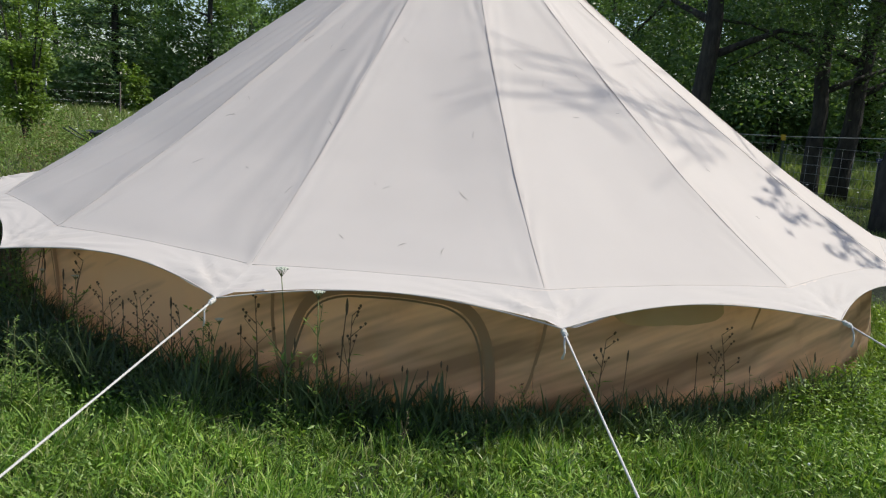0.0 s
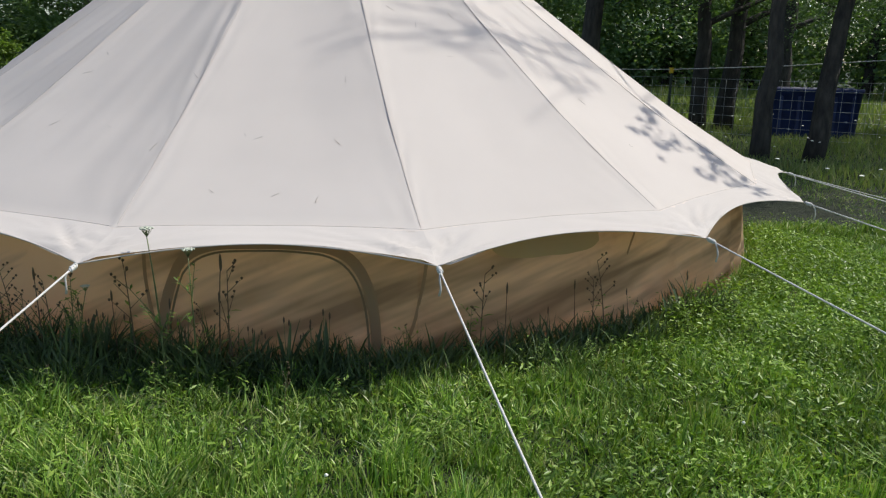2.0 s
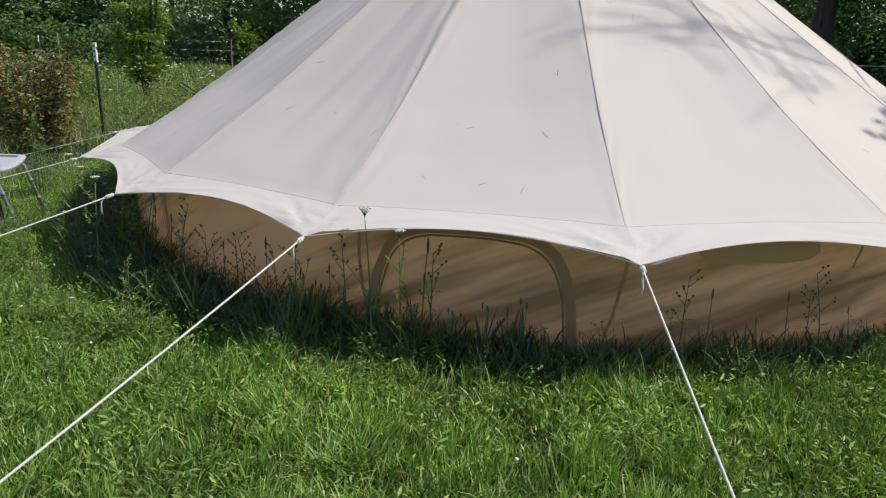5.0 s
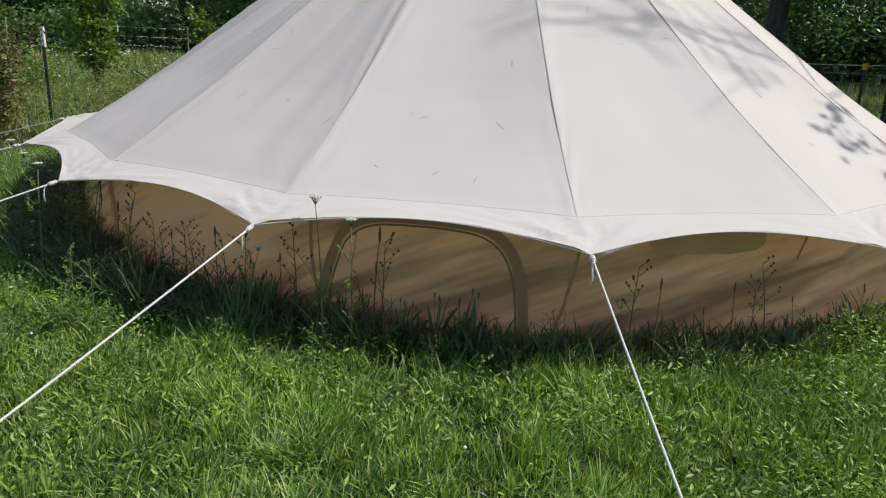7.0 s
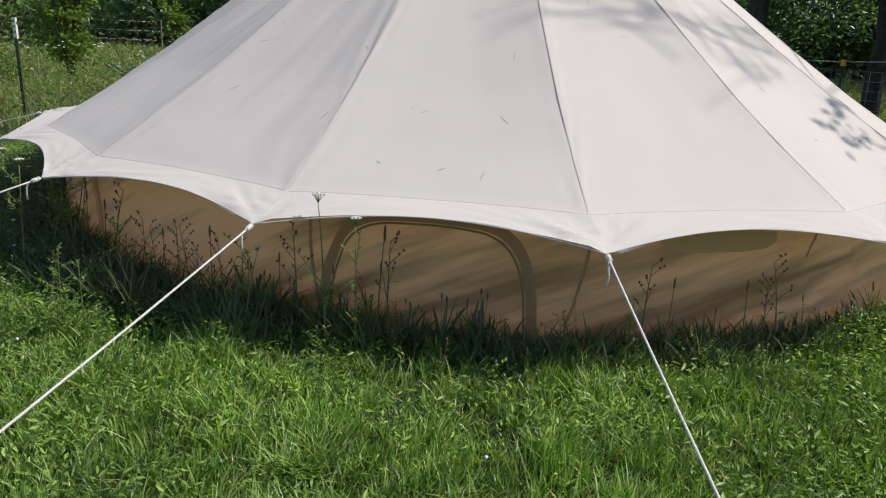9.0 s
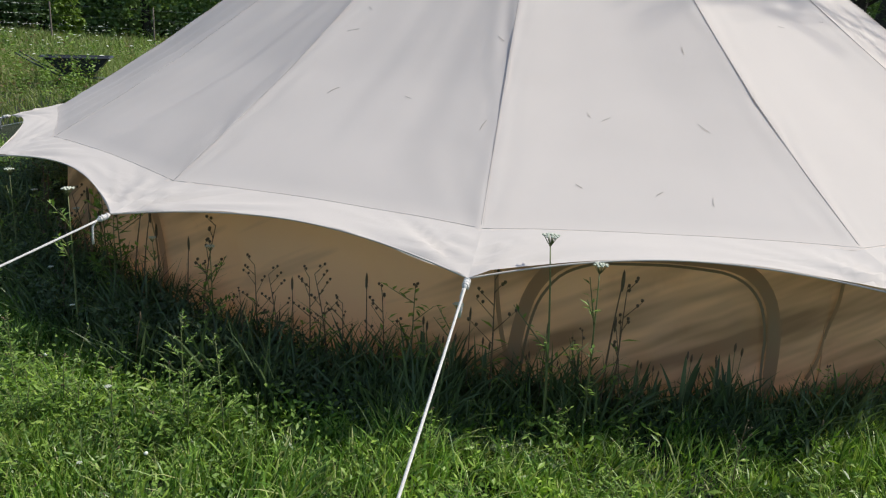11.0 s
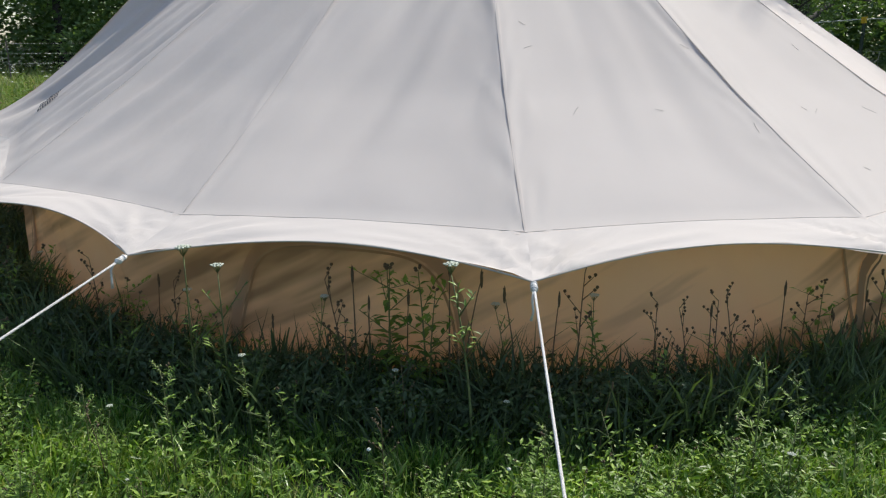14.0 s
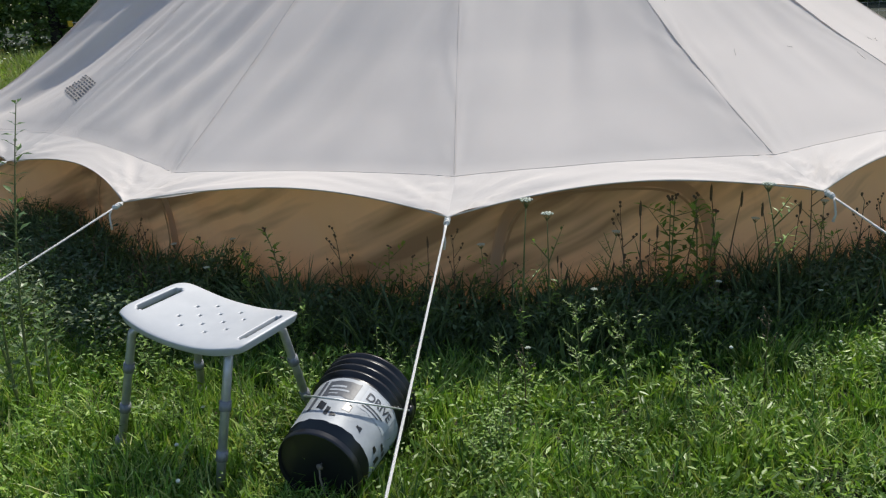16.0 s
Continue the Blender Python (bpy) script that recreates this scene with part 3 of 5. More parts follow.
def make_rope(k, reach):
    """A guy rope from an eave corner to its peg, with its knot and loose tail."""
    a = ANGLES[k]
    out = Vector((math.cos(a), math.sin(a), 0))
    top = corner(k) + out * 0.01 - Vector((0, 0, 0.004))
    foot = top + out * (reach - CORNER_R)
    foot.z = 0.0
    d = (foot - top).normalized()
    rope = thing("guy_rope", "white braided guy rope pegged into the grass", "rope", Matrix.Translation(top), "guy ropes round the tent")
    L = (foot - top).length
    pts = [d * (L * i / 24) - Vector((0, 0, 0.012 * 4 * (i / 24) * (1 - i / 24))) for i in range(25)]
    part("cord", Build().tube(pts, 0.0043, 7), M_ROPE, rope)
    side = d.cross(Vector((0, 0, 1))).normalized()
    knot = Build().tube([d * -0.004, d * 0.008, d * 0.024, d * 0.04, d * 0.05], [0.005, 0.0095, 0.011, 0.009, 0.005], 9)
    for i in range(3):
        c = d * (0.010 + 0.013 * i)
        tilt = 0.5 * math.sin(2.1 * i + k)
        ring = [c + side * 0.0085 * math.cos(q) + d.cross(side) * 0.0085 * math.sin(q) + d * 0.012 * tilt * math.sin(q + i) for q in (2 * math.pi * j / 10 for j in range(11))]
        knot.tube(ring, 0.0043, 6)
    part("knot", knot, M_ROPE, rope, "bulky white knot")
    tail = [d * 0.05 + side * 0.004, d * 0.065 + side * 0.008 - Vector((0, 0, 0.02)), d * 0.07 + side * 0.004 - Vector((0, 0, 0.055)), d * 0.066 + side * 0.010 - Vector((0, 0, 0.085))]
    part("loose_tail", Build().tube(tail, [0.004, 0.004, 0.004, 0.0055], 6), M_ROPE, rope)
    end = foot - top
    part("peg", Build().tube([end + d * 0.08 - Vector((0, 0, 0.10)), end + Vector((0, 0, 0.0)), end - d * 0.02 + Vector((0, 0, 0.06))], 0.005, 6), M_STEEL, rope)


for k in range(SEAMS):
    make_rope(k, 6.1)


# ---------------- trees ----------------
def make_tree(name, label, place, trunk, limbs, clumps, leaf, count, leaf_mat=M_LEAF, seed=0, slim=0.55):
    """A tree: trunk and limbs as tapered tubes, leaves in clumps round the limb ends. Coordinates from its foot."""
    rng = np.random.default_rng(seed)
    tree = thing(name, label, "tree", Matrix.Translation(place))
    wood = Build()
    bush = name in ("sapling", "shrub")
    for pts, r0, r1 in trunk + limbs:
        if bush:
            wood = Build()
        n, fine = len(pts), []
        for i in range(n - 1):
            for q in range(4):
                p = Vector(pts[i]).lerp(Vector(pts[i + 1]), q / 4)
                fine.append(p + Vector(rng.normal(0, 0.25 * r1 + 0.05 * r0, 3).tolist()) * (0 if i + q == 0 else 1))
        fine.append(Vector(pts[-1]))
        wood.tube(fine, [r0 + (r1 - r0) * (i / (len(fine) - 1)) ** 0.8 for i in range(len(fine))], 9)
        if bush:
            part("stem", wood, M_BARK, tree)
    if not bush:
        part("trunk", wood, M_BARK, tree)
    pos = []
    total = sum(c[3] ** 2 for c in clumps)
    for x, y, z, r in clumps:
        n = max(8, int(count * r * r / total))
        sub = rng.normal(0, 1, (max(3, n // 26), 3))
        sub /= np.linalg.norm(sub, axis=1)[:, None] + 1e-9
        sub *= r * rng.uniform(0.35, 1.0, (len(sub), 1)) ** 0.6
        pick = sub[rng.integers(0, len(sub), n)]
        pos.append(pick * [1, 1, 0.75] + rng.normal(0, 0.16 * r + 0.03, (n, 3)) + [x, y, z])
    pos = np.concatenate(pos)
    me = leaf_cloud("crown", pos, leaf * rng.uniform(0.6, 1.2, len(pos)), rng, 0.9, slim)
    part("crown", me, leaf_mat, tree)
    return tree


def spread_tree(name, label, place, height, r0, low, wide, leaf, count, seed, leaf_mat=M_LEAF, lean=(0, 0), forks=9):
    """A broadleaf tree with limbs all round from the height low upwards."""
    rng = random.Random(seed)
    top = Vector((lean[0] * height, lean[1] * height, height * 0.9))
    trunk = [([(0, 0, -0.1), tuple(top * 0.3), tuple(top * 0.65), tuple(top)], r0, r0 * 0.25)]
    limbs, clumps = [], []
    for i in range(forks):
        f = (low + 0.4 + (height * 0.85 - low) * i / forks) / (height * 0.9)
        a = i * 2.4 + rng.uniform(-0.4, 0.4)
        reach = wide * (1 - 0.45 * f) * rng.uniform(0.75, 1.1)
        b = top * f
        mid = b + Vector((math.cos(a) * reach * 0.5, math.sin(a) * reach * 0.5, reach * 0.22))
        end = b + Vector((math.cos(a) * reach, math.sin(a) * reach, reach * rng.uniform(-0.15, 0.35)))
        limbs.append(([tuple(b), tuple(mid), tuple(end)], r0 * 0.36, r0 * 0.06))
        for p, q in ((mid, 0.30), (end, 0.36), (mid.lerp(end, 0.5) + Vector((rng.uniform(-0.5, 0.5), rng.uniform(-0.5, 0.5), 0.3)), 0.3)):
            clumps.append((p.x, p.y, p.z, wide * q * rng.uniform(0.8, 1.2)))
    clumps.append((top.x, top.y, top.z, wide * 0.5))
    return make_tree(name, label, place, trunk, limbs, clumps, leaf, count, leaf_mat, seed)


# trees on the sunny side behind the wire fence
spread_tree("tree", "dark-barked leafy tree with a slim straight trunk", (6.05, 11.3, 0), 7.4, 0.16, 2.3, 2.8, 0.07, 24000, 3, lean=(0.012, 0.0))
spread_tree("tree", "leafy tree with a leaning dark trunk", (6.9, 11.3, 0), 8.2, 0.17, 2.4, 3.0, 0.07, 24000, 4, lean=(0.09, 0.03))
spread_tree("tree", "twin-stemmed dark tree behind the wire fence", (7.45, 16.9, 0), 9.5, 0.21, 1.9, 3.8, 0.09, 20000, 5, lean=(-0.015, 0.0))
spread_tree("tree", "thick dark tree beside the twin stem", (8.2, 17.2, 0), 9.0, 0.24, 1.9, 3.8, 0.09, 20000, 6, lean=(0.05, 0.0))
spread_tree("tree", "tall forked tree with rough bark", (4.6, 16.0, 0), 10.0, 0.26, 2.4, 3.8, 0.11, 14000, 7, lean=(0.02, 0.0))
spread_tree("tree", "bushy tree with low hanging branches", (10.3, 13.2, 0), 8.0, 0.2, 1.6, 3.2, 0.085, 17000, 8)
spread_tree("tree", "bushy tree with low hanging branches", (13.0, 9.5, 0), 8.0, 0.2, 1.3, 3.2, 0.10, 13000, 9)
spread_tree("tree", "bushy tree with low hanging branches", (15.5, 5.5, 0), 8.0, 0.2, 1.2, 3.2, 0.14, 7000, 10)
spread_tree("tree", "broad dark tree at the field edge", (13.5, 24.5, 0), 11.0, 0.3, 2.2, 4.6, 0.2, 7000, 11)
spread_tree("tree", "broad dark tree at the field edge", (17.5, 15.0, 0), 11.0, 0.3, 1.4, 4.6, 0.2, 7000, 12)

# the tree whose long bough hangs over the tent and dapples its roof
BOUGH = to_sun * 6.0 + Vector((0.07, 0.02, -0.03))
twig = [Vector(p) + BOUGH for p in ((0.9, 5.6, 1.8), (1.5, 5.45, 1.5), (2.12, 5.5, 1.2), (2.25, 5.05, 0.95), (2.4, 4.7, 0.72))]
foot = Vector((9.6, 11.0, 0))
limb_a = ([(0, 0, 5.0), tuple(Vector((6.3, 8.2, 7.3)) - foot), tuple(twig[0] - foot)], 0.022, 0.004)
limb_b = ([tuple(Vector((6.3, 8.2, 7.3)) - foot), tuple(twig[2] - foot), tuple(twig[3] - foot), tuple(twig[4] - foot)], 0.018, 0.005)
HIGH = to_sun * 9.0
upper = [Vector(p) + HIGH for p in ((2.2, 5.7, 1.2), (1.05, 5.25, 1.5), (0.5, 4.95, 1.68), (0.1, 4.8, 1.7))]
limb_c = ([(0.2, 0.1, 8.6)] + [tuple(p - foot) for p in upper], 0.016, 0.005)
twigs = []
rt = random.Random(14)
for i in range(34):
    a = Vector((1.85, 5.4, 1.3)).lerp(Vector((0.85, 5.1, 1.6)), rt.random()) + Vector((rt.uniform(-0.2, 0.2), rt.uniform(-0.35, 0.35), 0)) + HIGH
    e = a + Vector((-rt.uniform(0.4, 1.4), rt.uniform(-0.8, 0.5), rt.uniform(-0.4, 0.3)))
    twigs.append(([tuple(a - foot), tuple(a.lerp(e, 0.5) + Vector((0, 0.08, 0.05)) - foot), tuple(e - foot)], 0.008, 0.004))
dapple = [(*(twig[i] - foot), 0.13 + 0.02 * (i % 2)) for i in (2, 3, 4)]
for p in ((2.10, 4.95, 1.0), (1.86, 4.89, 1.07), (1.97, 4.83, 0.99), (2.0, 5.2, 1.15), (2.3, 4.85, 0.85), (2.23, 4.68, 0.8)):
    dapple.append((*(Vector(p) + BOUGH - foot), 0.075))
dapple += [(*(twig[2].lerp(twig[3], 0.5) - foot + Vector((-0.25, -0.15, 0))), 0.12), (*(twig[3].lerp(twig[4], 0.5) - foot), 0.12)]
shade_tree = make_tree("tree", "tall tree with a long bough reaching over the tent", foot, [([(0, 0, -0.1), (0.05, 0, 4), (0.1, 0, 7.5), (0.3, 0.1, 11), (0.4, 0.2, 14)], 0.22, 0.04)],
    [limb_a, limb_b, limb_c, *twigs, ([(0.1, 0, 6.5), (2.2, 0.6, 7.6)], 0.08, 0.02), ([(0.1, 0, 7), (0.8, 2.4, 8.6)], 0.08, 0.02)],
    dapple, 0.12, 135, seed=21)
crown = [(1.2, 0.6, 8.2, 1.4), (2.2, 0.8, 7.6, 1.2), (0.8, 2.2, 8.6, 1.3), (0.3, 0.2, 10.8, 1.6), (1.4, -0.2, 9.6, 1.3)]
rng = np.random.default_rng(5)
pos = np.concatenate([rng.normal(0, 0.45 * r, (900, 3)) + [x, y, z] for x, y, z, r in crown])
part("upper_crown", leaf_cloud("upper_crown", pos, 0.13, rng), M_LEAF, shade_tree)


# far woods: a few kinds of tree, each standing many times
def far_broadleaf(seed, mat):
    rng = random.Random(seed)
    clumps = []
    for i in range(34):
        z = rng.uniform(1.2, 11)
        w = 3.4 * math.sqrt(max(0.05, 1 - ((z - 5) / 6.6) ** 2))
        a, q = rng.uniform(0, 6.28), rng.uniform(0.45, 1.0)
        clumps.append((math.cos(a) * w * q, math.sin(a) * w * q, z, rng.uniform(0.8, 1.5)))
    trunk = [([(0, 0, -0.2), (0.1, 0, 4), (0, 0.2, 10.5)], 0.28, 0.06)]
    limbs = [([(0, 0, c[2] * 0.75), tuple(0.85 * Vector(c[:3]))], 0.08, 0.02) for c in clumps[::3]]
    return make_tree("tree", "tall leafy tree in the wood beyond the field", (0, 0, -60), trunk, limbs, clumps, 0.22, 15000, mat, seed, 0.7)


def far_conifer(seed):
    rng = np.random.default_rng(seed)
    tree = thing("tree", "dark conifer in the wood beyond the field", "tree", Matrix.Translation((0, 0, -60)))
    wood = Build().tube([(0, 0, -0.2), (0, 0, 6), (0, 0, 12.6)], [0.25, 0.16, 0.03], 8)
    pos = []
    for z in np.arange(0.9, 12.6, 0.55):
        reach = 2.9 * (1 - z / 13.2) ** 0.8
        for a in rng.uniform(0, 2 * np.pi, 8):
            n = int(20 + 20 * reach)
            t = rng.uniform(0.1, 1, n) ** 0.7
            d = np.array([math.cos(a), math.sin(a), 0])
            droop = z + 0.15 * reach * t - 0.35 * reach * t * t
            pos.append(d * (reach * t)[:, None] + np.stack([rng.normal(0, 0.14 + 0.12 * t, n), rng.normal(0, 0.14 + 0.12 * t, n), droop + rng.normal(0, 0.09, n)], 1))
            wood.tube([(0, 0, z), tuple(d * reach * 0.9 + np.array([0, 0, z - 0.15 * reach]))], [0.03, 0.008], 4)
    pos = np.concatenate(pos)
    part("trunk", wood, M_BARK, tree)
    part("crown", leaf_cloud("crown", pos, 0.34 * rng.uniform(0.6, 1.2, len(pos)), rng, 0.5, 0.32), M_PINE_HAZY, tree)
    return tree


kinds = [far_broadleaf(31, M_WOODS_HAZY), far_broadleaf(32, M_WOODS_HAZY), far_conifer(33), far_conifer(34)]
pick = random.Random(77)
spots = []
for ring, (dist, gap) in enumerate(((44, 6.2), (52, 5.4), (62, 6.5))):
    az = -12.0 + ring * 3
    while az < 158:
        d = dist + pick.uniform(-3, 3)
        spots.append((az, d, ring))
        az += gap * pick.uniform(0.8, 1.25)
used = set()
for az, d, ring in spots:
    kind = pick.choice((0, 1, 0, 1, 2, 3)) if az > 95 else pick.choice((0, 1, 0, 1, 1, 2))
    if 118 < az < 150 and ring == 0:
        kind = pick.choice((2, 3, 2, 0))
    s = pick.uniform(0.8, 1.15)
    m = Matrix.Translation((d * math.cos(radians(az)), d * math.sin(radians(az)), 0)) @ Matrix.Rotation(pick.uniform(0, 6.28), 4, "Z")
    if kind not in used:
        used.add(kind)
        kinds[kind].matrix_basis = m
    else:
        copy_thing(kinds[kind], m @ Matrix.Scale(s, 4))


# undergrowth along the wood's edge
def make_thicket():
    rng = np.random.default_rng(15)
    n = 150000
    az = np.radians(rng.uniform(-12, 158, n))
    d = rng.uniform(40, 46, n)
    lump = np.array([noise.noise(Vector((a * 14, dd * 0.25, 0.0))) for a, dd in zip(az, d)])
    z = rng.uniform(0, 1, n) ** 0.8 * (np.where(az > 1.85, 3.0, 5.6) + 2.6 * lump)
    pos = np.stack([d * np.cos(az), d * np.sin(az), np.abs(z)], 1)
    ob = part("undergrowth", leaf_cloud("undergrowth", pos, rng.uniform(0.14, 0.32, n), rng, 0.9, 0.7), M_WOODS_HAZY)
    tagged(ob, "dense dark shrubs along the edge of the wood", "shrubs", kind="stuff")


make_thicket()

# saplings and bushes in the field
def sapling(label, place, height, width, leaf, count, mat, seed, stems=5):
    rng = random.Random(seed)
    trunk, clumps = [], []
    for i in range(stems):
        a, w = i * 2.1 + rng.uniform(-0.4, 0.4), width * rng.uniform(0.25, 0.75)
        h = height * rng.uniform(0.7, 1.0)
        top = (math.cos(a) * w, math.sin(a) * w, h)
        trunk.append(([(0, 0, -0.05), (top[0] * 0.5, top[1] * 0.5, h * 0.5), top], 0.004 + 0.008 * height, 0.003))
        for f in (0.25, 0.45, 0.62, 0.8, 0.96):
            clumps.append((top[0] * f + rng.uniform(-1, 1) * width * 0.2, top[1] * f + rng.uniform(-1, 1) * width * 0.2, h * f, width * rng.uniform(0.22, 0.42) * (1.2 - 0.6 * f)))
    return make_tree("shrub" if height < 2 else "sapling", label, place, trunk, [], clumps, leaf, count, mat, seed)


sapling("slender light green sapling in the field", (-9.45, 16.1, 0), 4.3, 0.95, 0.10, 7500, M_LIME, 41, 9)
sapling("small bright green bush by the far fence", (-15.1, 33.9, 0), 2.4, 0.9, 0.19, 1700, M_LIME, 42)
sapling("russet and green leafy bush beyond the stool", (-6.55, 8.75, 0), 1.5, 0.85, 0.075, 5200, M_RUSSET, 43, 10)
sapling("russet and green leafy bush beyond the stool", (-7.6, 9.3, 0), 1.3, 0.7, 0.06, 2400, M_RUSSET, 44, 8)


def leafy_shrub(place, stems, seed):
    """Upright stems with small pointed leaves in whorls all the way up."""
    rng = random.Random(seed)
    ob = thing("shrub", "upright leafy shrub beside the tent", "shrub", Matrix.Translation(place))
    crown = Build()
    for foot, lean, height in stems:
        def along(f):
            return Vector((foot[0] + lean[0] * f ** 1.6, foot[1] + lean[1] * f ** 1.6, height * f))
        part("stem", Build().tube([along(i / 8) for i in range(9)], [0.006 - 0.0045 * i / 8 for i in range(9)], 6), M_STEM, ob)
        rows = int(height * 26)
        for i in range(rows):
            f = 0.15 + 0.85 * i / (rows - 1)
            for j in range(3 if f < 0.7 else 2):
                a = i * 2.4 + j * 2.1 + rng.uniform(-0.4, 0.4)
                d = Vector((math.cos(a), math.sin(a), rng.uniform(0.1, 0.9))).normalized()
                twig = along(f) + d * rng.uniform(0.004, 0.07) * (1.15 - f)
                crown.tube([along(f), twig], 0.0012, 3)
                ln = rng.uniform(0.030, 0.060) * (1.15 - 0.35 * f)
                crown.leaf(twig, d, (rng.uniform(-0.4, 0.4), rng.uniform(-0.4, 0.4), 1), ln, ln * 0.42)
    tagged(part("leaves", crown, M_LEAF, ob, smooth=False), kind="stuff")


leafy_shrub((-4.40, 6.06, 0), (((0, 0), (0.12, -0.15), 1.12), ((-0.05, 0.02), (0.04, -0.06), 0.74), ((-0.12, 0.06), (0.03, -0.02), 0.62), ((0.05, -0.04), (0.05, -0.05), 0.50), ((-0.02, 0.10), (-0.03, 0.03), 0.56)), 45)
sapling("leafy bush in the tall meadow", (-9.3, 13.8, 0), 1.1, 0.7, 0.06, 1500, M_WEED, 46, 7)
sapling("leafy bush in the tall meadow", (-4.2, 24.0, 0), 1.6, 1.0, 0.1, 1500, M_WEED, 47, 7)


# ---------------- fences ----------------
def make_fence(name, label, line, height, spacing, wires, mesh_gap, post_mat, wire_r, rope_top=False, cap=None, tops=None):
    """Posts along a line with wires between them; mesh_gap: distance of the upright wires."""
    fence = thing(name, label, "fence", Matrix.Translation((*line[0], 0)))
    origin = Vector((*line[0], 0))
    for index, ((x0, y0), (x1, y1)) in enumerate(zip(line, line[1:])):
        low, high = (tops[index], tops[index + 1]) if tops else (height, height)
        a, c = Vector((x0, y0, 0)) - origin, Vector((x1, y1, 0)) - origin
        L = (c - a).length
        n = max(1, round(L / spacing))
        for i in range(n):
            p = a.lerp(c, i / n)
            height = low + (high - low) * i / n
            post = Build().box((0.035, 0.035, height + 0.1), Matrix.Translation(p + Vector((0, 0, height / 2))))
            post.box((0.012, 0.06, height + 0.1), Matrix.Translation(p + Vector((0.02, 0, height / 2))))
            ob = part("post", post, post_mat, fence, smooth=False)
            if cap:
                part("post_cap", Build().box((0.075, 0.075, 0.12), Matrix.Translation(p + Vector((0, 0, height + 0.01)))), cap, ob, smooth=False)
        web = Build()
        for z in wires:
            web.tube([a + Vector((0, 0, z)), a.lerp(c, 0.5) + Vector((0, 0, z - 0.015)), c + Vector((0, 0, z))], wire_r, 4)
        if mesh_gap:
            for i in range(int(L / mesh_gap)):
                p = a.lerp(c, (i + 0.5) * mesh_gap / L)
                web.tube([p + Vector((0, 0, min(wires))), p + Vector((0, 0, max(wires)))], wire_r * 0.8, 3)
        part("wire_mesh", web, M_STEEL, fence)
        if rope_top:
            part("top_rope", Build().tube([a + Vector((0, 0, low + 0.03)), a.lerp(c, 0.5) + Vector((0, 0, (low + high) / 2)), c + Vector((0, 0, high + 0.03))], 0.009, 5), M_ROPE, fence)
    return fence


make_fence("wire_fence", "welded wire fence with yellow-capped posts and white top rope", [(2.6, 19.9), (6.47, 16.2), (9.7, 12.7), (11.4, 10.0), (13.4, 5.5), (14.5, 0.5)], 1.55, 4.6, [0.1, 0.28, 0.46, 0.64, 0.82, 1.0, 1.18], 0.22, M_POST, 0.004, True, M_YELLOW, [1.28, 1.31, 1.60, 1.75, 1.8, 1.8])
make_fence("field_fence", "old wire fence with thin posts across the field", [(-34, 25), (-24, 27.5), (-14, 30), (-4, 33), (2, 34)], 1.5, 3.2, [0.75, 1.1, 1.45], 0.0, M_WOODPOST, 0.0028)


def field_post(place, height, lean):
    m = pose(*place, lean, 0, 0)
    ob = thing("field_post", "dark green steel post with white painted top", "post", m, "white-topped posts")
    body = Build().box((0.04, 0.008, height), Matrix.Translation((0, 0, height / 2))).box((0.008, 0.04, height), Matrix.Translation((0, 0.022, height / 2)))
    for i in range(int(height / 0.07)):
        body.box((0.02, 0.014, 0.02), Matrix.Translation((0, -0.008, 0.06 + i * 0.07)))
    part("shaft", body, M_POST, ob, smooth=False)
    part("white_top", Build().box((0.044, 0.036, 0.26), Matrix.Translation((0, 0.012, height - 0.13))), M_WHITE, ob, smooth=False)


field_post((-6.32, 9.80, 0), 1.36, 2)
field_post((-1.51, 14.3, 0), 1.5, 1)
field_post((-16.4, 29.0, 0), 1.5, 1)
field_post((-21.0, 27.6, 0), 1.5, -1)
field_post((-24.5, 26.6, 0), 1.5, 1)


# ---------------- blue bin and wheelbarrow ----------------
def make_bin():
    ob = thing("plastic_bin", "big dark blue plastic bin under the trees", "bin", pose(9.25, 15.6, 0, 0, 0, -12))
    w, d, h = 1.85, 1.1, 1.02
    prof = Build()
    rows = []
    for z, s in ((0.0, 0.93), (0.04, 0.95), (h - 0.08, 1.0), (h - 0.075, 1.03), (h, 1.03), (h, 0.95), (0.1, 0.9)):
        ring = []
        for j in range(40):
            a = 2 * math.pi * j / 40
            cx, sx = math.cos(a), math.sin(a)
            e = 0.28
            ring.append((math.copysign(abs(cx) ** e, cx) * w / 2 * s, math.copysign(abs(sx) ** e, sx) * d / 2 * s, z))
        rows.append(ring)
    prof.grid(rows, closed=True)
    prof.f.append(tuple(range(6 * 40, 7 * 40)))
    part("tub", prof, M_BLUE, ob)
    for i in range(5):
        part("rib", Build().box((0.06, 0.03, 0.78), Matrix.Translation((-0.7 + 0.35 * i, -d / 2 - 0.005, 0.47))), M_BLUE, ob, smooth=False)


make_bin()


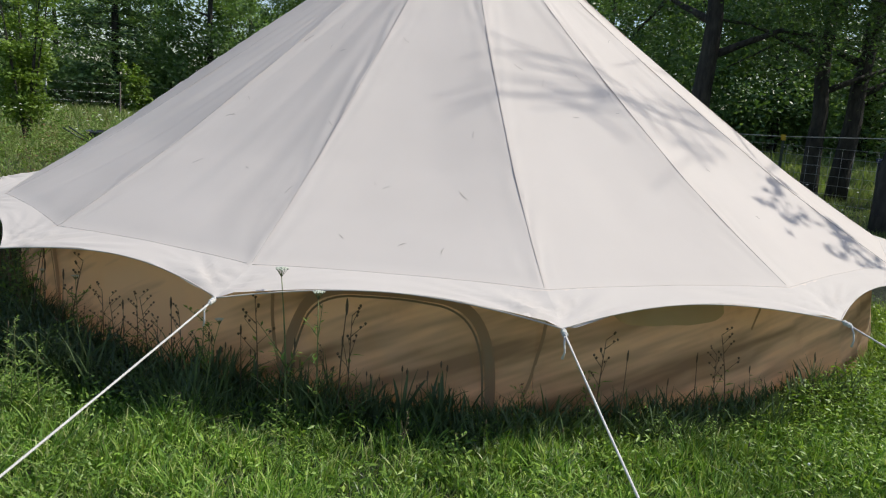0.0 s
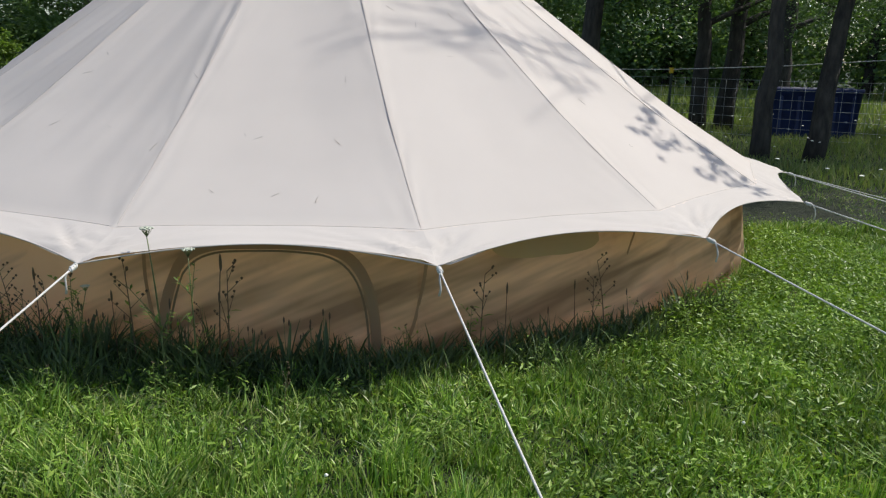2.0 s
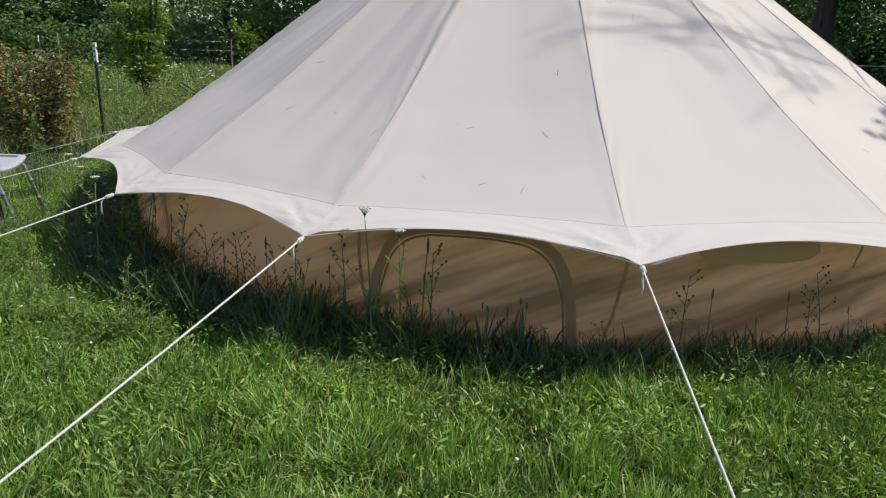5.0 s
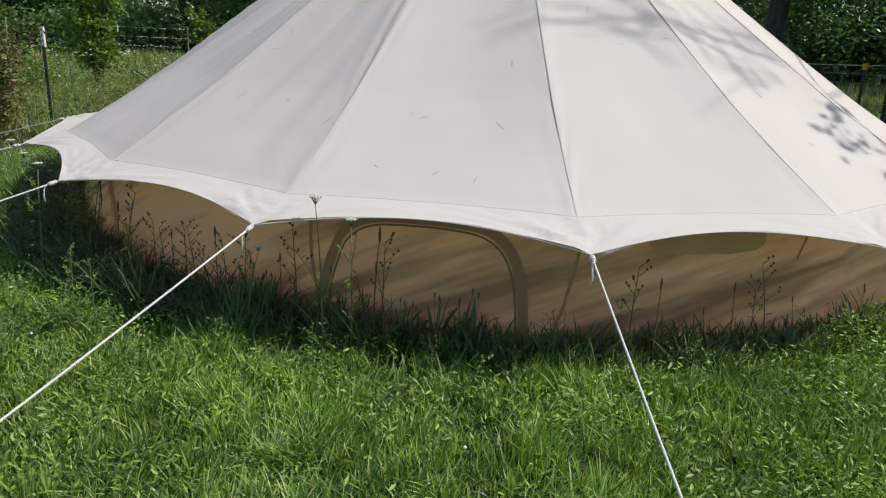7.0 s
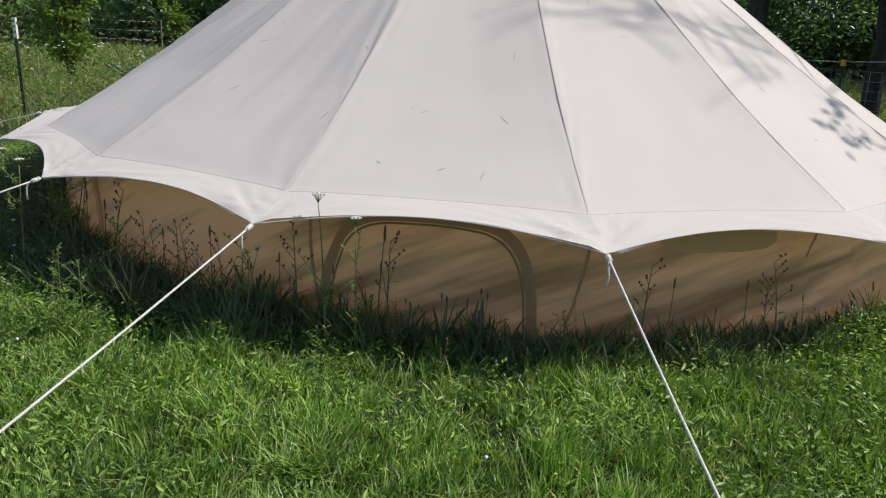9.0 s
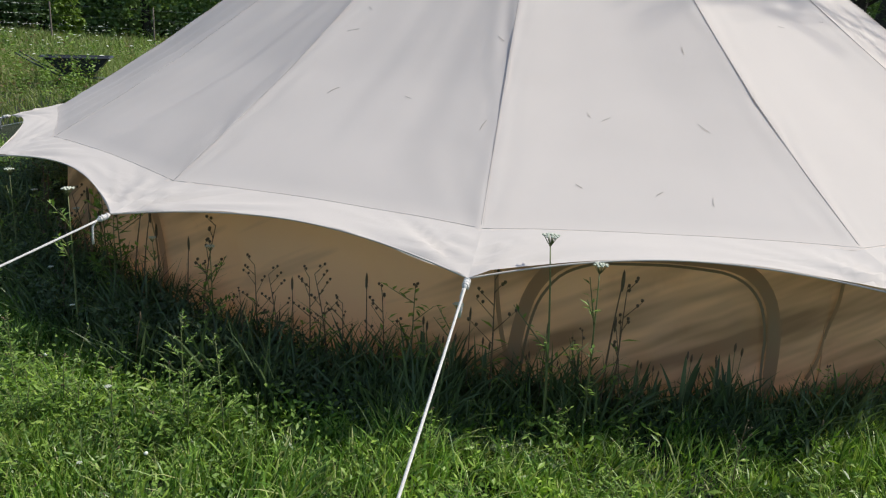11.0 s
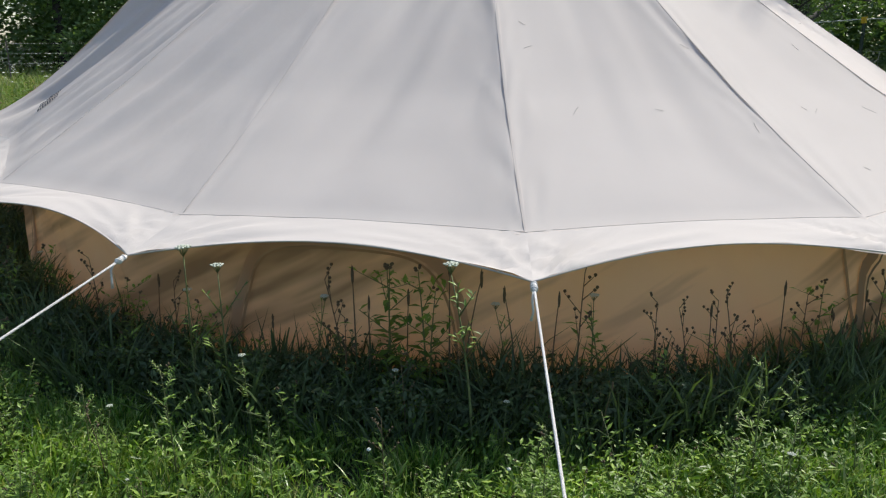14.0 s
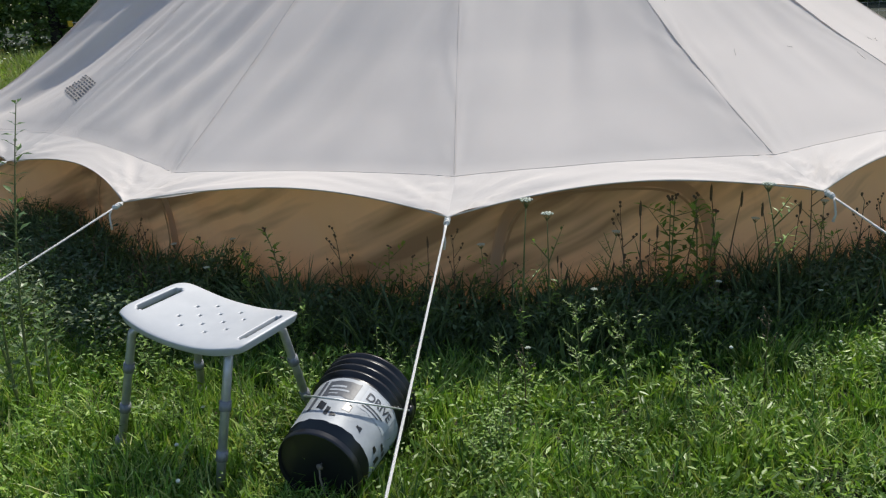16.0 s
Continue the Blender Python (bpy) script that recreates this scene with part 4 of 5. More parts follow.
def make_barrow():
    ob = thing("wheelbarrow", "black wheelbarrow with a dusty tray in the field", "wheelbarrow", pose(-6.8, 14.6, 0, 0, 0, 18) @ Matrix.Scale(0.88, 4))
    tray = Build()
    top = [(-0.56, -0.30, 0.62), (0.60, -0.36, 0.64), (0.66, 0, 0.66), (0.60, 0.36, 0.64), (-0.56, 0.30, 0.62), (-0.62, 0, 0.62)]
    bot = [(-0.22, -0.20, 0.30), (0.28, -0.22, 0.26), (0.32, 0, 0.26), (0.28, 0.22, 0.26), (-0.22, 0.20, 0.30), (-0.25, 0, 0.30)]
    lip = [(x * 1.05, y * 1.07, z - 0.015) for x, y, z in top]
    inner = [(x * 0.95, y * 0.92, z + 0.03) for x, y, z in bot]
    tray.grid([lip, [(x, y, z + 0.012) for x, y, z in top], inner], closed=True)
    tray.grid([bot, [(x * 0.99, y * 0.99, z - 0.01) for x, y, z in top], lip], closed=True)
    tray.f.append(tuple(12 + i for i in range(6)))
    part("tray", tray, M_TUB, ob, smooth=False)
    for y in (-0.24, 0.24):
        part("handle", Build().tube([(0.55, y * 0.5, 0.22), (-0.3, y, 0.28), (-0.75, y * 1.1, 0.52), (-1.0, y * 1.15, 0.68)], 0.018, 8), M_POST, ob)
        part("leg", Build().tube([(-0.28, y, 0.28), (-0.38, y, 0.0)], 0.016, 8), M_POST, ob)
    wheel = part("wheel", Build().lathe([(0.04, -0.03), (0.13, -0.025), (0.13, 0.025), (0.04, 0.03)], pose(0.78, 0, 0.19, 90, 0, 0), 20), M_GREYPL, ob)
    ring = [(0.78 + 0.155 * math.cos(q), 0, 0.19 + 0.155 * math.sin(q)) for q in (2 * math.pi * j / 24 for j in range(25))]
    part("tyre", Build().tube(ring, 0.038, 10), M_BLACK, wheel)


make_barrow()


# ---------------- grass ----------------
def lawn_points(n, r_in, r_out, a_from, a_to, rng):
    a = np.radians(rng.uniform(a_from, a_to, n))
    r = np.sqrt(rng.uniform(r_in ** 2, r_out ** 2, n))
    return CX + r * np.cos(a), CY + r * np.sin(a), r, a


def patchy(x, y, scale, z=0.0):
    return np.array([noise.noise(Vector((float(p) * scale, float(q) * scale, z))) for p, q in zip(x, y)])


def make_grass():
    rng = np.random.default_rng(8)
    # the lawn in front of the tent, nearest the path: clumps that lean one way, over a low thatch
    def clear(x, y, a, gap):
        return ~np.array([math.hypot(p - CX, q - CY) < wall_radius(t) + gap for p, q, t in zip(x, y, a)])

    cx, cy, cr, ca = lawn_points(15500, 3.32, 5.1, -200, -5, rng)
    keep = clear(cx, cy, ca, 0.04)
    cx, cy, cr = cx[keep], cy[keep], cr[keep]
    per = 17
    n = len(cx) * per
    size = np.clip(0.105 + 0.05 * patchy(cx, cy, 1.5) + 0.07 * patchy(cx, cy, 5.0, 2.0), 0.055, 0.2) * rng.uniform(0.7, 1.25, len(cx))
    way = patchy(cx, cy, 1.3, 7.0) * 3.0 + rng.normal(0, 1.6, len(cx))
    flop = np.clip(0.55 + 0.5 * patchy(cx, cy, 3.0, 4.0) + rng.normal(0, 0.2, len(cx)), 0.1, 1.3)
    broad = rng.uniform(0.0035, 0.0085, len(cx)) * np.where(rng.random(len(cx)) < 0.08, 1.5, 1.0)
    x = np.repeat(cx, per) + rng.normal(0, 0.024, n)
    y = np.repeat(cy, per) + rng.normal(0, 0.024, n)
    ob = part("grass", blades("grass", np.stack([x, y, np.full(n, -0.015)], 1), np.repeat(size, per) * rng.uniform(0.45, 1.2, n), np.repeat(broad, per) * rng.uniform(0.7, 1.2, n), np.minimum(1.05, np.repeat(flop, per) * rng.uniform(0.4, 1.5, n)), rng, np.repeat(way, per) + rng.normal(0, 1.1, n)), M_GRASS)
    tagged(ob, "thick sunlit lawn grass in leaning clumps of uneven height", "grass", kind="stuff")
    x, y, r, a = lawn_points(60000, 3.32, 5.1, -200, -5, rng)
    x2, y2, r2, a2 = lawn_points(50000, 5.1, 7.4, -205, 65, rng)
    x, y, a = np.concatenate([x, x2]), np.concatenate([y, y2]), np.concatenate([a, a2])
    keep = clear(x, y, a, 0.03)
    x, y = x[keep], y[keep]
    h = np.clip(0.055 + 0.035 * patchy(x, y, 1.6) + 0.05 * patchy(x, y, 7.0, 2.0), 0.03, 0.2) * rng.uniform(0.5, 1.4, len(x))
    ob = part("short_grass", blades("short_grass", np.stack([x, y, np.full(len(x), -0.015)], 1), h, rng.uniform(0.003, 0.007, len(x)), rng.uniform(0.1, 1.3, len(x)), rng), M_GRASS)
    tagged(ob, "short fine grass filling the lawn", "grass", kind="stuff")
    # coarse growth against the wall, with the shade there put into its dark colour
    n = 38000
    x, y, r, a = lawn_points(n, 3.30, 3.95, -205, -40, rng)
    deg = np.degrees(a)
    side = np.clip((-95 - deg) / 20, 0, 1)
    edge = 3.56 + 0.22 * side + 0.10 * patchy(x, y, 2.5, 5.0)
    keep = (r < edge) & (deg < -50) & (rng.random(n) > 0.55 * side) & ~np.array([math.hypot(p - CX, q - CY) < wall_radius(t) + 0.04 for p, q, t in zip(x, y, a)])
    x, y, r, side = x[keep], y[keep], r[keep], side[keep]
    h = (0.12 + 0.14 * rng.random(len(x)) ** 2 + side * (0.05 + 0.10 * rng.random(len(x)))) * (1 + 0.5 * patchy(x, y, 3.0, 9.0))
    ob = part("shaded_coarse_grass", blades("shaded_coarse_grass", np.stack([x, y, np.full(len(x), -0.015)], 1), np.clip(h, 0.05, 0.42), rng.uniform(0.006, 0.014, len(x)), rng.uniform(0.15, 0.85, len(x)), rng), M_RANK_SHADED)
    tagged(ob, "coarse uncut grass along the tent wall, coloured dark for the shade", "grass", kind="stuff")
    # a low mass of broad leaves on the shaded side, painted dark to deepen it
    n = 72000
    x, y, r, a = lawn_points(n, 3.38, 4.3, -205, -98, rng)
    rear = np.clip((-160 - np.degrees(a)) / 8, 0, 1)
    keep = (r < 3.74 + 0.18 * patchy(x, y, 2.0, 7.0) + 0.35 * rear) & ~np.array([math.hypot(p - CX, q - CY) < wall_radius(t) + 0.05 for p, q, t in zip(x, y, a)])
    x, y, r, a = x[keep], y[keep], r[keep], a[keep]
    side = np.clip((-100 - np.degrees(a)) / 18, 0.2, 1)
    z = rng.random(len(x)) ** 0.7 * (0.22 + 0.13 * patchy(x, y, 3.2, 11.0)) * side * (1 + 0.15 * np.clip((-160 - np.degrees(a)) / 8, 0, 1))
    ob = part("ground_ivy", leaf_cloud("ground_ivy", np.stack([x, y, np.abs(z)], 1), rng.uniform(0.014, 0.036, len(x)), rng, 0.8, 0.45), M_RANK_SHADED)
    tagged(ob, "leafy undergrowth along the tent wall, its shade put into the colour", "weeds", kind="stuff")
    # wider tufts of coarse grass
    n = 1100
    tx, ty, tr, ta = lawn_points(n, 3.34, 5.5, -190, -10, rng)
    per = 26
    x, y = np.repeat(tx, per) + rng.normal(0, 0.03, n * per), np.repeat(ty, per) + rng.normal(0, 0.03, n * per)
    size = np.repeat(rng.uniform(0.06, 0.155, n), per)
    base = np.stack([x, y, np.full(n * per, -0.015)], 1)
    ob = part("grass_tufts", blades("grass_tufts", base, size * rng.uniform(0.5, 1.2, n * per), rng.uniform(0.004, 0.0095, n * per), rng.uniform(0.15, 0.8, n * per), rng), M_GRASS)
    tagged(ob, "coarse broad-bladed grass tufts in the lawn", "grass", kind="stuff")
    # clover and other small broad leaves low in the lawn
    n = 90000
    x, y, r, a = lawn_points(n, 3.3, 5.6, -200, 0, rng)
    keep = patchy(x, y, 1.1, 3.0) + 0.8 * patchy(x, y, 5.0, 8.0) + rng.normal(0, 0.2, n) > -0.12 + 0.5 * np.clip((np.degrees(a) + 112) / 14, 0, 1)
    x, y, r = x[keep], y[keep], r[keep]
    z = rng.uniform(0.03, 0.12, len(x)) + np.clip((4.2 - r) / 0.8, 0, 1) * rng.uniform(0, 0.10, len(x))
    ob = part("clover", leaf_cloud("clover", np.stack([x, y, z], 1), rng.uniform(0.009, 0.026, len(x)), rng, 0.8, 0.5), M_WEED)
    tagged(ob, "low clover and broad-leaved weeds in the lawn", "weeds", kind="stuff")
    # pointed broad leaves scattered through the whole lawn
    n = 74000
    x, y, r, a = lawn_points(n, 3.45, 5.0, -195, -5, rng)
    keep = patchy(x, y, 2.2, 13.0) + 0.7 * patchy(x, y, 8.0, 3.0) + rng.normal(0, 0.15, n) > 0.06 - 0.25 * np.clip((np.degrees(a) + 88) / 20, 0, 1)
    x, y, r, a = x[keep], y[keep], r[keep], a[keep]
    z = rng.uniform(0.02, 0.10, len(x)) + 0.05 * patchy(x, y, 4.0, 6.0)
    ob = part("broadleaf_weeds", leaf_cloud("broadleaf_weeds", np.stack([x, y, np.clip(z, 0.01, 0.2)], 1), rng.uniform(0.018, 0.046, len(x)), rng, 1.0, 0.30), M_BROAD)
    tagged(ob, "pointed broad-leaved weeds scattered through the lawn", "weeds", kind="stuff")
    n = 26000
    x, y, r, a = lawn_points(n, 3.40, 4.5, -66, -18, rng)
    deg = np.degrees(a)
    dome = np.clip((deg + 64) / 8, 0, 1) * np.clip((4.45 - r) / 0.5, 0, 1) * (0.14 + 0.09 * patchy(x, y, 2.6, 21.0))
    keep = clear(x, y, a, 0.04) & (dome > 0.02)
    x, y, dome = x[keep], y[keep], dome[keep]
    ob = part("leafy_mound", leaf_cloud("leafy_mound", np.stack([x, y, dome * rng.uniform(0.3, 1.1, len(x)) + 0.03], 1), rng.uniform(0.012, 0.036, len(x)), rng, 0.9, 0.42), M_BROAD)
    tagged(ob, "sunlit leafy mound of weeds beside the tent wall", "weeds", kind="stuff")
    # white clover heads low in the lawn
    x, y, r, a = lawn_points(46, 3.9, 5.4, -195, -20, rng)
    dots = Build()
    for p, q in zip(x, y):
        dots.lathe([(0.002, -0.006), (0.006, -0.003), (0.007, 0.002), (0.002, 0.006)], Matrix.Translation((p, q, rng.uniform(0.06, 0.13))), 6)
    tagged(part("clover_flowers", dots, M_PETAL), "small white clover heads low in the lawn", "flowers", kind="stuff")
    # rough meadow further off
    n = 85000
    x, y, r, a = lawn_points(n, 6.4, 16.0, -20, 215, rng)
    h = 0.20 + 0.16 * rng.random(n) + 0.14 * patchy(x, y, 0.35, 1.0)
    h *= np.where((np.degrees(a) > 100) & (r > 7.5), 1.5, 1.0) * np.where(np.degrees(a) < 75, 0.75, 1.0)
    h *= np.where((np.hypot(x + 5.9, y - 12.6) < 2.2), 0.4, 1.0)
    ob = part("meadow_grass", blades("meadow_grass", np.stack([x, y, np.full(n, -0.03)], 1), np.clip(h, 0.06, 0.9), rng.uniform(0.008, 0.017, n), rng.uniform(0.1, 0.8, n), rng), M_MEADOW)
    tagged(ob, "long rough meadow grass round the tent", "grass", kind="stuff")
    n = 60000
    x, y, r, a = lawn_points(n, 15.0, 42.0, 15, 165, rng)
    h = 0.35 + 0.3 * rng.random(n) + 0.3 * patchy(x, y, 0.16, 2.0)
    ob = part("far_meadow", blades("far_meadow", np.stack([x, y, np.full(n, -0.12)], 1), np.clip(h, 0.12, 1.2), rng.uniform(0.03, 0.06, n), rng.uniform(0.1, 0.7, n), rng), M_MEADOW)
    tagged(ob, "pale green field grass reaching to the wood", "grass", kind="stuff")
    # tall leafy weeds standing in the meadow
    for mat, count, label in ((M_WEED, 430, "tall leafy green weeds in the meadow"), (M_RUSSET, 130, "tall weeds with reddish leaves in the meadow")):
        sx, sy, sr, sa = lawn_points(count, 6.2, 15.5, 82, 172, rng)
        per = 60
        f = np.tile(np.linspace(0.15, 1.0, per), count)
        tallness = np.repeat(rng.uniform(0.45, 1.05, count), per)
        wide = np.repeat(rng.uniform(0.05, 0.14, count), per) * (1.1 - 0.8 * f)
        pos = np.stack([np.repeat(sx, per) + rng.normal(0, 1, count * per) * wide, np.repeat(sy, per) + rng.normal(0, 1, count * per) * wide, f * tallness], 1)
        ob = part("meadow_weeds", leaf_cloud("meadow_weeds", pos, rng.uniform(0.03, 0.07, count * per), rng, 0.8, 0.4), mat)
        tagged(ob, label, "weeds", kind="stuff")
    # white flower heads scattered over the meadow
    n = 1500
    x, y, r, a = lawn_points(n, 8.0, 34.0, 76, 172, rng)
    keep = patchy(x, y, 0.2, 6.0) > -0.1
    x, y = x[keep], y[keep]
    z = rng.uniform(0.45, 1.0, len(x))
    flat = Build()
    for p, q, s in zip(x, y, z):
        w = 0.018 + 0.03 * random.random()
        st = len(flat.v)
        for j in range(6):
            t = 2 * math.pi * j / 6
            flat.v.append((p + w * math.cos(t), q + w * math.sin(t), s + 0.012 * math.sin(3 * t)))
        flat.v.append((p, q, s + 0.015))
        flat.f += [(st + j, st + (j + 1) % 6, st + 6) for j in range(6)]
    ob = part("meadow_flowers", flat, M_UMBEL)
    tagged(ob, "white wild carrot flowers dotted over the meadow", "flowers", kind="stuff")
    n = 150
    x, y, r, a = lawn_points(n, 5.2, 12.0, -5, 75, rng)
    flat = Build()
    for p, q in zip(x, y):
        s, w = 0.25 + 0.35 * random.random(), 0.012 + 0.018 * random.random()
        st = len(flat.v)
        flat.v += [(p + w * math.cos(j * 1.0472), q + w * math.sin(j * 1.0472), s) for j in range(6)] + [(p, q, s + 0.012)]
        flat.f += [(st + j, st + (j + 1) % 6, st + 6) for j in range(6)]
    ob = part("meadow_flowers", flat, M_PETAL)
    tagged(ob, "white wild carrot flowers in grass near the fence", "flowers", kind="stuff")


make_grass()


# ---------------- tall weeds ----------------
def weed_model(kind, seed):
    """One tall weed at the origin, about 1 high: thin stem, side shoots, leaves and heads."""
    rng = random.Random(seed)
    stem, leaves, heads = Build(), Build(), Build()
    bend = Vector((rng.uniform(-0.12, 0.12), rng.uniform(-0.12, 0.12), 0))
    def along(f):
        return Vector((0, 0, f)) + bend * f * f
    stem.tube([along(i / 6) for i in range(7)], [0.009 - 0.006 * i / 6 for i in range(7)], 5)
    if kind == "carrot":
        for i in range(5):
            f, a = rng.uniform(0.25, 0.85), rng.uniform(0, 6.28)
            d = Vector((math.cos(a), math.sin(a), 1.3)).normalized()
            e = along(f) + d * rng.uniform(0.15, 0.3)
            stem.tube([along(f), e], [0.005, 0.002], 4)
            for j in range(6):
                leaves.leaf(along(f).lerp(e, 0.2 + 0.13 * j), Vector((rng.uniform(-1, 1), rng.uniform(-1, 1), 0.3)), (0, 0, 1), 0.06, 0.016)
        top = along(1.0)
        for j in range(16):
            a, w = j * 2.4, 0.042 * math.sqrt(j / 18)
            tip = top + Vector((math.cos(a) * w, math.sin(a) * w, 0.055 - w * 0.15))
            stem.tube([top, tip], [0.002, 0.0014], 3)
            heads.lathe([(0.002, -0.003), (0.009, 0.002), (0.007, 0.006), (0.001, 0.008)], Matrix.Translation(tip), 6)
    elif kind == "seed":
        for i in range(6):
            f, a = 0.55 + 0.45 * i / 5, rng.uniform(0, 6.28)
            d = Vector((math.cos(a), math.sin(a), 1.0)).normalized()
            ln = 0.24 * (1.2 - f) + 0.06
            e = along(f) + d * ln
            stem.tube([along(f), e], [0.004, 0.002], 4)
            for t in (0.75, 1.0):
                p = along(f).lerp(e, t) + Vector((rng.uniform(-0.015, 0.015), rng.uniform(-0.015, 0.015), 0.01))
                heads.lathe([(0.003, -0.012), (0.012, 0), (0.009, 0.010), (0.002, 0.013)], Matrix.Translation(p), 6)
        for i in range(8):
            a = rng.uniform(0, 6.28)
            leaves.leaf(along(0.1 + 0.08 * i), (math.cos(a), math.sin(a), 0.25), (0, 0, 1), 0.13, 0.03)
    elif kind == "herb":
        stem = Build()
        for q in range(6):
            a, out = q * 1.05 + rng.uniform(-0.4, 0.4), rng.uniform(0.15, 0.55)
            h = rng.uniform(0.55, 1.0)
            pts = [Vector((math.cos(a) * out * f ** 1.4, math.sin(a) * out * f ** 1.4, h * f)) for f in (0, 0.25, 0.5, 0.75, 1.0)]
            stem.tube(pts, [0.007, 0.006, 0.005, 0.004, 0.002], 4)
            for j in range(17):
                f = 0.15 + 0.85 * j / 16
                i = min(3, int(f * 4))
                p = pts[i].lerp(pts[i + 1], f * 4 - i)
                b = rng.uniform(0, 6.28)
                ln = rng.uniform(0.07, 0.17) * (1.15 - 0.6 * f)
                leaves.leaf(p, (math.cos(b), math.sin(b), rng.uniform(-0.2, 0.9)), (0, 0, 1), ln, ln * rng.uniform(0.28, 0.55))
            if q % 3 == 0:
                for j in range(3):
                    heads.lathe([(0.002, -0.01), (0.012, 0), (0.008, 0.01), (0.001, 0.013)], Matrix.Translation(pts[-1] + Vector((rng.uniform(-0.02, 0.02), rng.uniform(-0.02, 0.02), 0.01 * j))), 6)
    elif kind == "sedge":
        stem = Build().tube([(0, 0, -0.02), (0, 0, 0.05)], [0.02, 0.012], 6)
        for i in range(11):
            a, out, top = rng.uniform(0, 6.28), rng.uniform(0.05, 0.6), rng.uniform(0.5, 1.0)
            across = Vector((-math.sin(a), math.cos(a), 0))
            droop = max(0.0, out - 0.25) * 0.7
            rows = []
            for f, w in ((0.0, 0.016), (0.25, 0.026), (0.5, 0.030), (0.75, 0.024), (0.92, 0.012), (1.0, 0.001)):
                p = Vector((math.cos(a) * out * f ** 1.7, math.sin(a) * out * f ** 1.7, top * f - droop * f ** 3))
                rows.append([p - across * w, p - Vector((0, 0, 0.010)), p + across * w])
            leaves.grid(rows)
        for i in range(2):
            a = rng.uniform(0, 6.28)
            heads.lathe([(0.004, -0.05), (0.013, -0.02), (0.013, 0.02), (0.003, 0.05)], Matrix.Translation((0.04 * math.cos(a), 0.04 * math.sin(a), 0.93 + 0.05 * i)), 6)
            stem.tube([(0, 0, 0.05), (0.04 * math.cos(a), 0.04 * math.sin(a), 0.92 + 0.05 * i)], [0.006, 0.004], 4)
    elif kind == "feather":
        for i in range(15):
            f, a = 0.10 + 0.86 * i / 14, i * 2.4 + rng.uniform(-0.3, 0.3)
            d = Vector((math.cos(a), math.sin(a), rng.uniform(0.5, 1.1))).normalized()
            ln = 0.30 * (1.1 - 0.8 * f) * rng.uniform(0.8, 1.2)
            e = along(f) + d * ln
            stem.tube([along(f), e], [0.004, 0.0015], 3)
            across = d.cross(Vector((0, 0, 1))).normalized()
            for j in range(6):
                p = along(f).lerp(e, 0.25 + 0.15 * j)
                size = ln * (0.42 - 0.045 * j) * rng.uniform(0.5, 1.15)
                for sgn in (-1, 1):
                    leaves.leaf(p, d * rng.uniform(0.4, 1.4) + across * sgn * rng.uniform(0.5, 1.2) + Vector((0, 0, rng.uniform(-0.7, 0.6))), (rng.uniform(-0.5, 0.5), rng.uniform(-0.5, 0.5), 1), size, size * rng.uniform(0.22, 0.40))
        for j in range(6):
            heads.lathe([(0.002, -0.01), (0.010, 0), (0.007, 0.01), (0.001, 0.013)], Matrix.Translation(along(0.9 + 0.02 * j) + Vector((rng.uniform(-0.02, 0.02), rng.uniform(-0.02, 0.02), 0))), 6)
    elif kind == "spike":
        for i in range(5):
            a = rng.uniform(0, 6.28)
            leaves.leaf(along(0.06 + 0.05 * i), (math.cos(a), math.sin(a), 1.2), (0, 0, 1), 0.26, 0.016)
        heads.lathe([(0.003, -0.07), (0.009, -0.05), (0.011, 0.0), (0.007, 0.04), (0.001, 0.06)], Matrix.Translation(along(0.96)), 6)
    elif kind == "leafy":
        for i in range(24):
            f, a = 0.12 + 0.86 * i / 23, i * 2.4 + rng.uniform(-0.3, 0.3)
            d = Vector((math.cos(a), math.sin(a), rng.uniform(-0.1, 0.5)))
            ln = 0.17 * (1.15 - 0.75 * f)
            leaves.leaf(along(f), d, (0, 0, 1), ln, ln * 0.42)
            if i % 4 == 0:
                e = along(f) + d.normalized() * 0.22 + Vector((0, 0, 0.10))
                stem.tube([along(f), e], [0.004, 0.002], 4)
                for j in range(5):
                    leaves.leaf(along(f).lerp(e, 0.3 + 0.17 * j), Vector((rng.uniform(-1, 1), rng.uniform(-1, 1), 0.5)), (0, 0, 1), 0.08, 0.034)
        for j in range(4):
            heads.lathe([(0.002, -0.01), (0.012, 0), (0.008, 0.01), (0.001, 0.013)], Matrix.Translation(along(1.0) + Vector((rng.uniform(-0.02, 0.02), rng.uniform(-0.02, 0.02), 0.008 * j))), 6)
    else:
        for i in range(6):
            a = i * 1.05 + rng.uniform(-0.3, 0.3)
            pts = [Vector((0, 0, 0.02)), Vector((math.cos(a) * 0.10, math.sin(a) * 0.10, 0.32)), Vector((math.cos(a) * 0.26, math.sin(a) * 0.26, 0.50)), Vector((math.cos(a) * 0.44, math.sin(a) * 0.44, 0.46))]
            side = Vector((-math.sin(a), math.cos(a), 0))
            leaves.grid([[p - side * w, p + Vector((0, 0, -0.012)), p + side * w] for p, w in zip(pts, (0.012, 0.028, 0.022, 0.002))])
        heads.lathe([(0.004, -0.06), (0.014, -0.02), (0.014, 0.02), (0.003, 0.06)], Matrix.Translation(along(1.0)), 6)
    return stem, leaves, heads


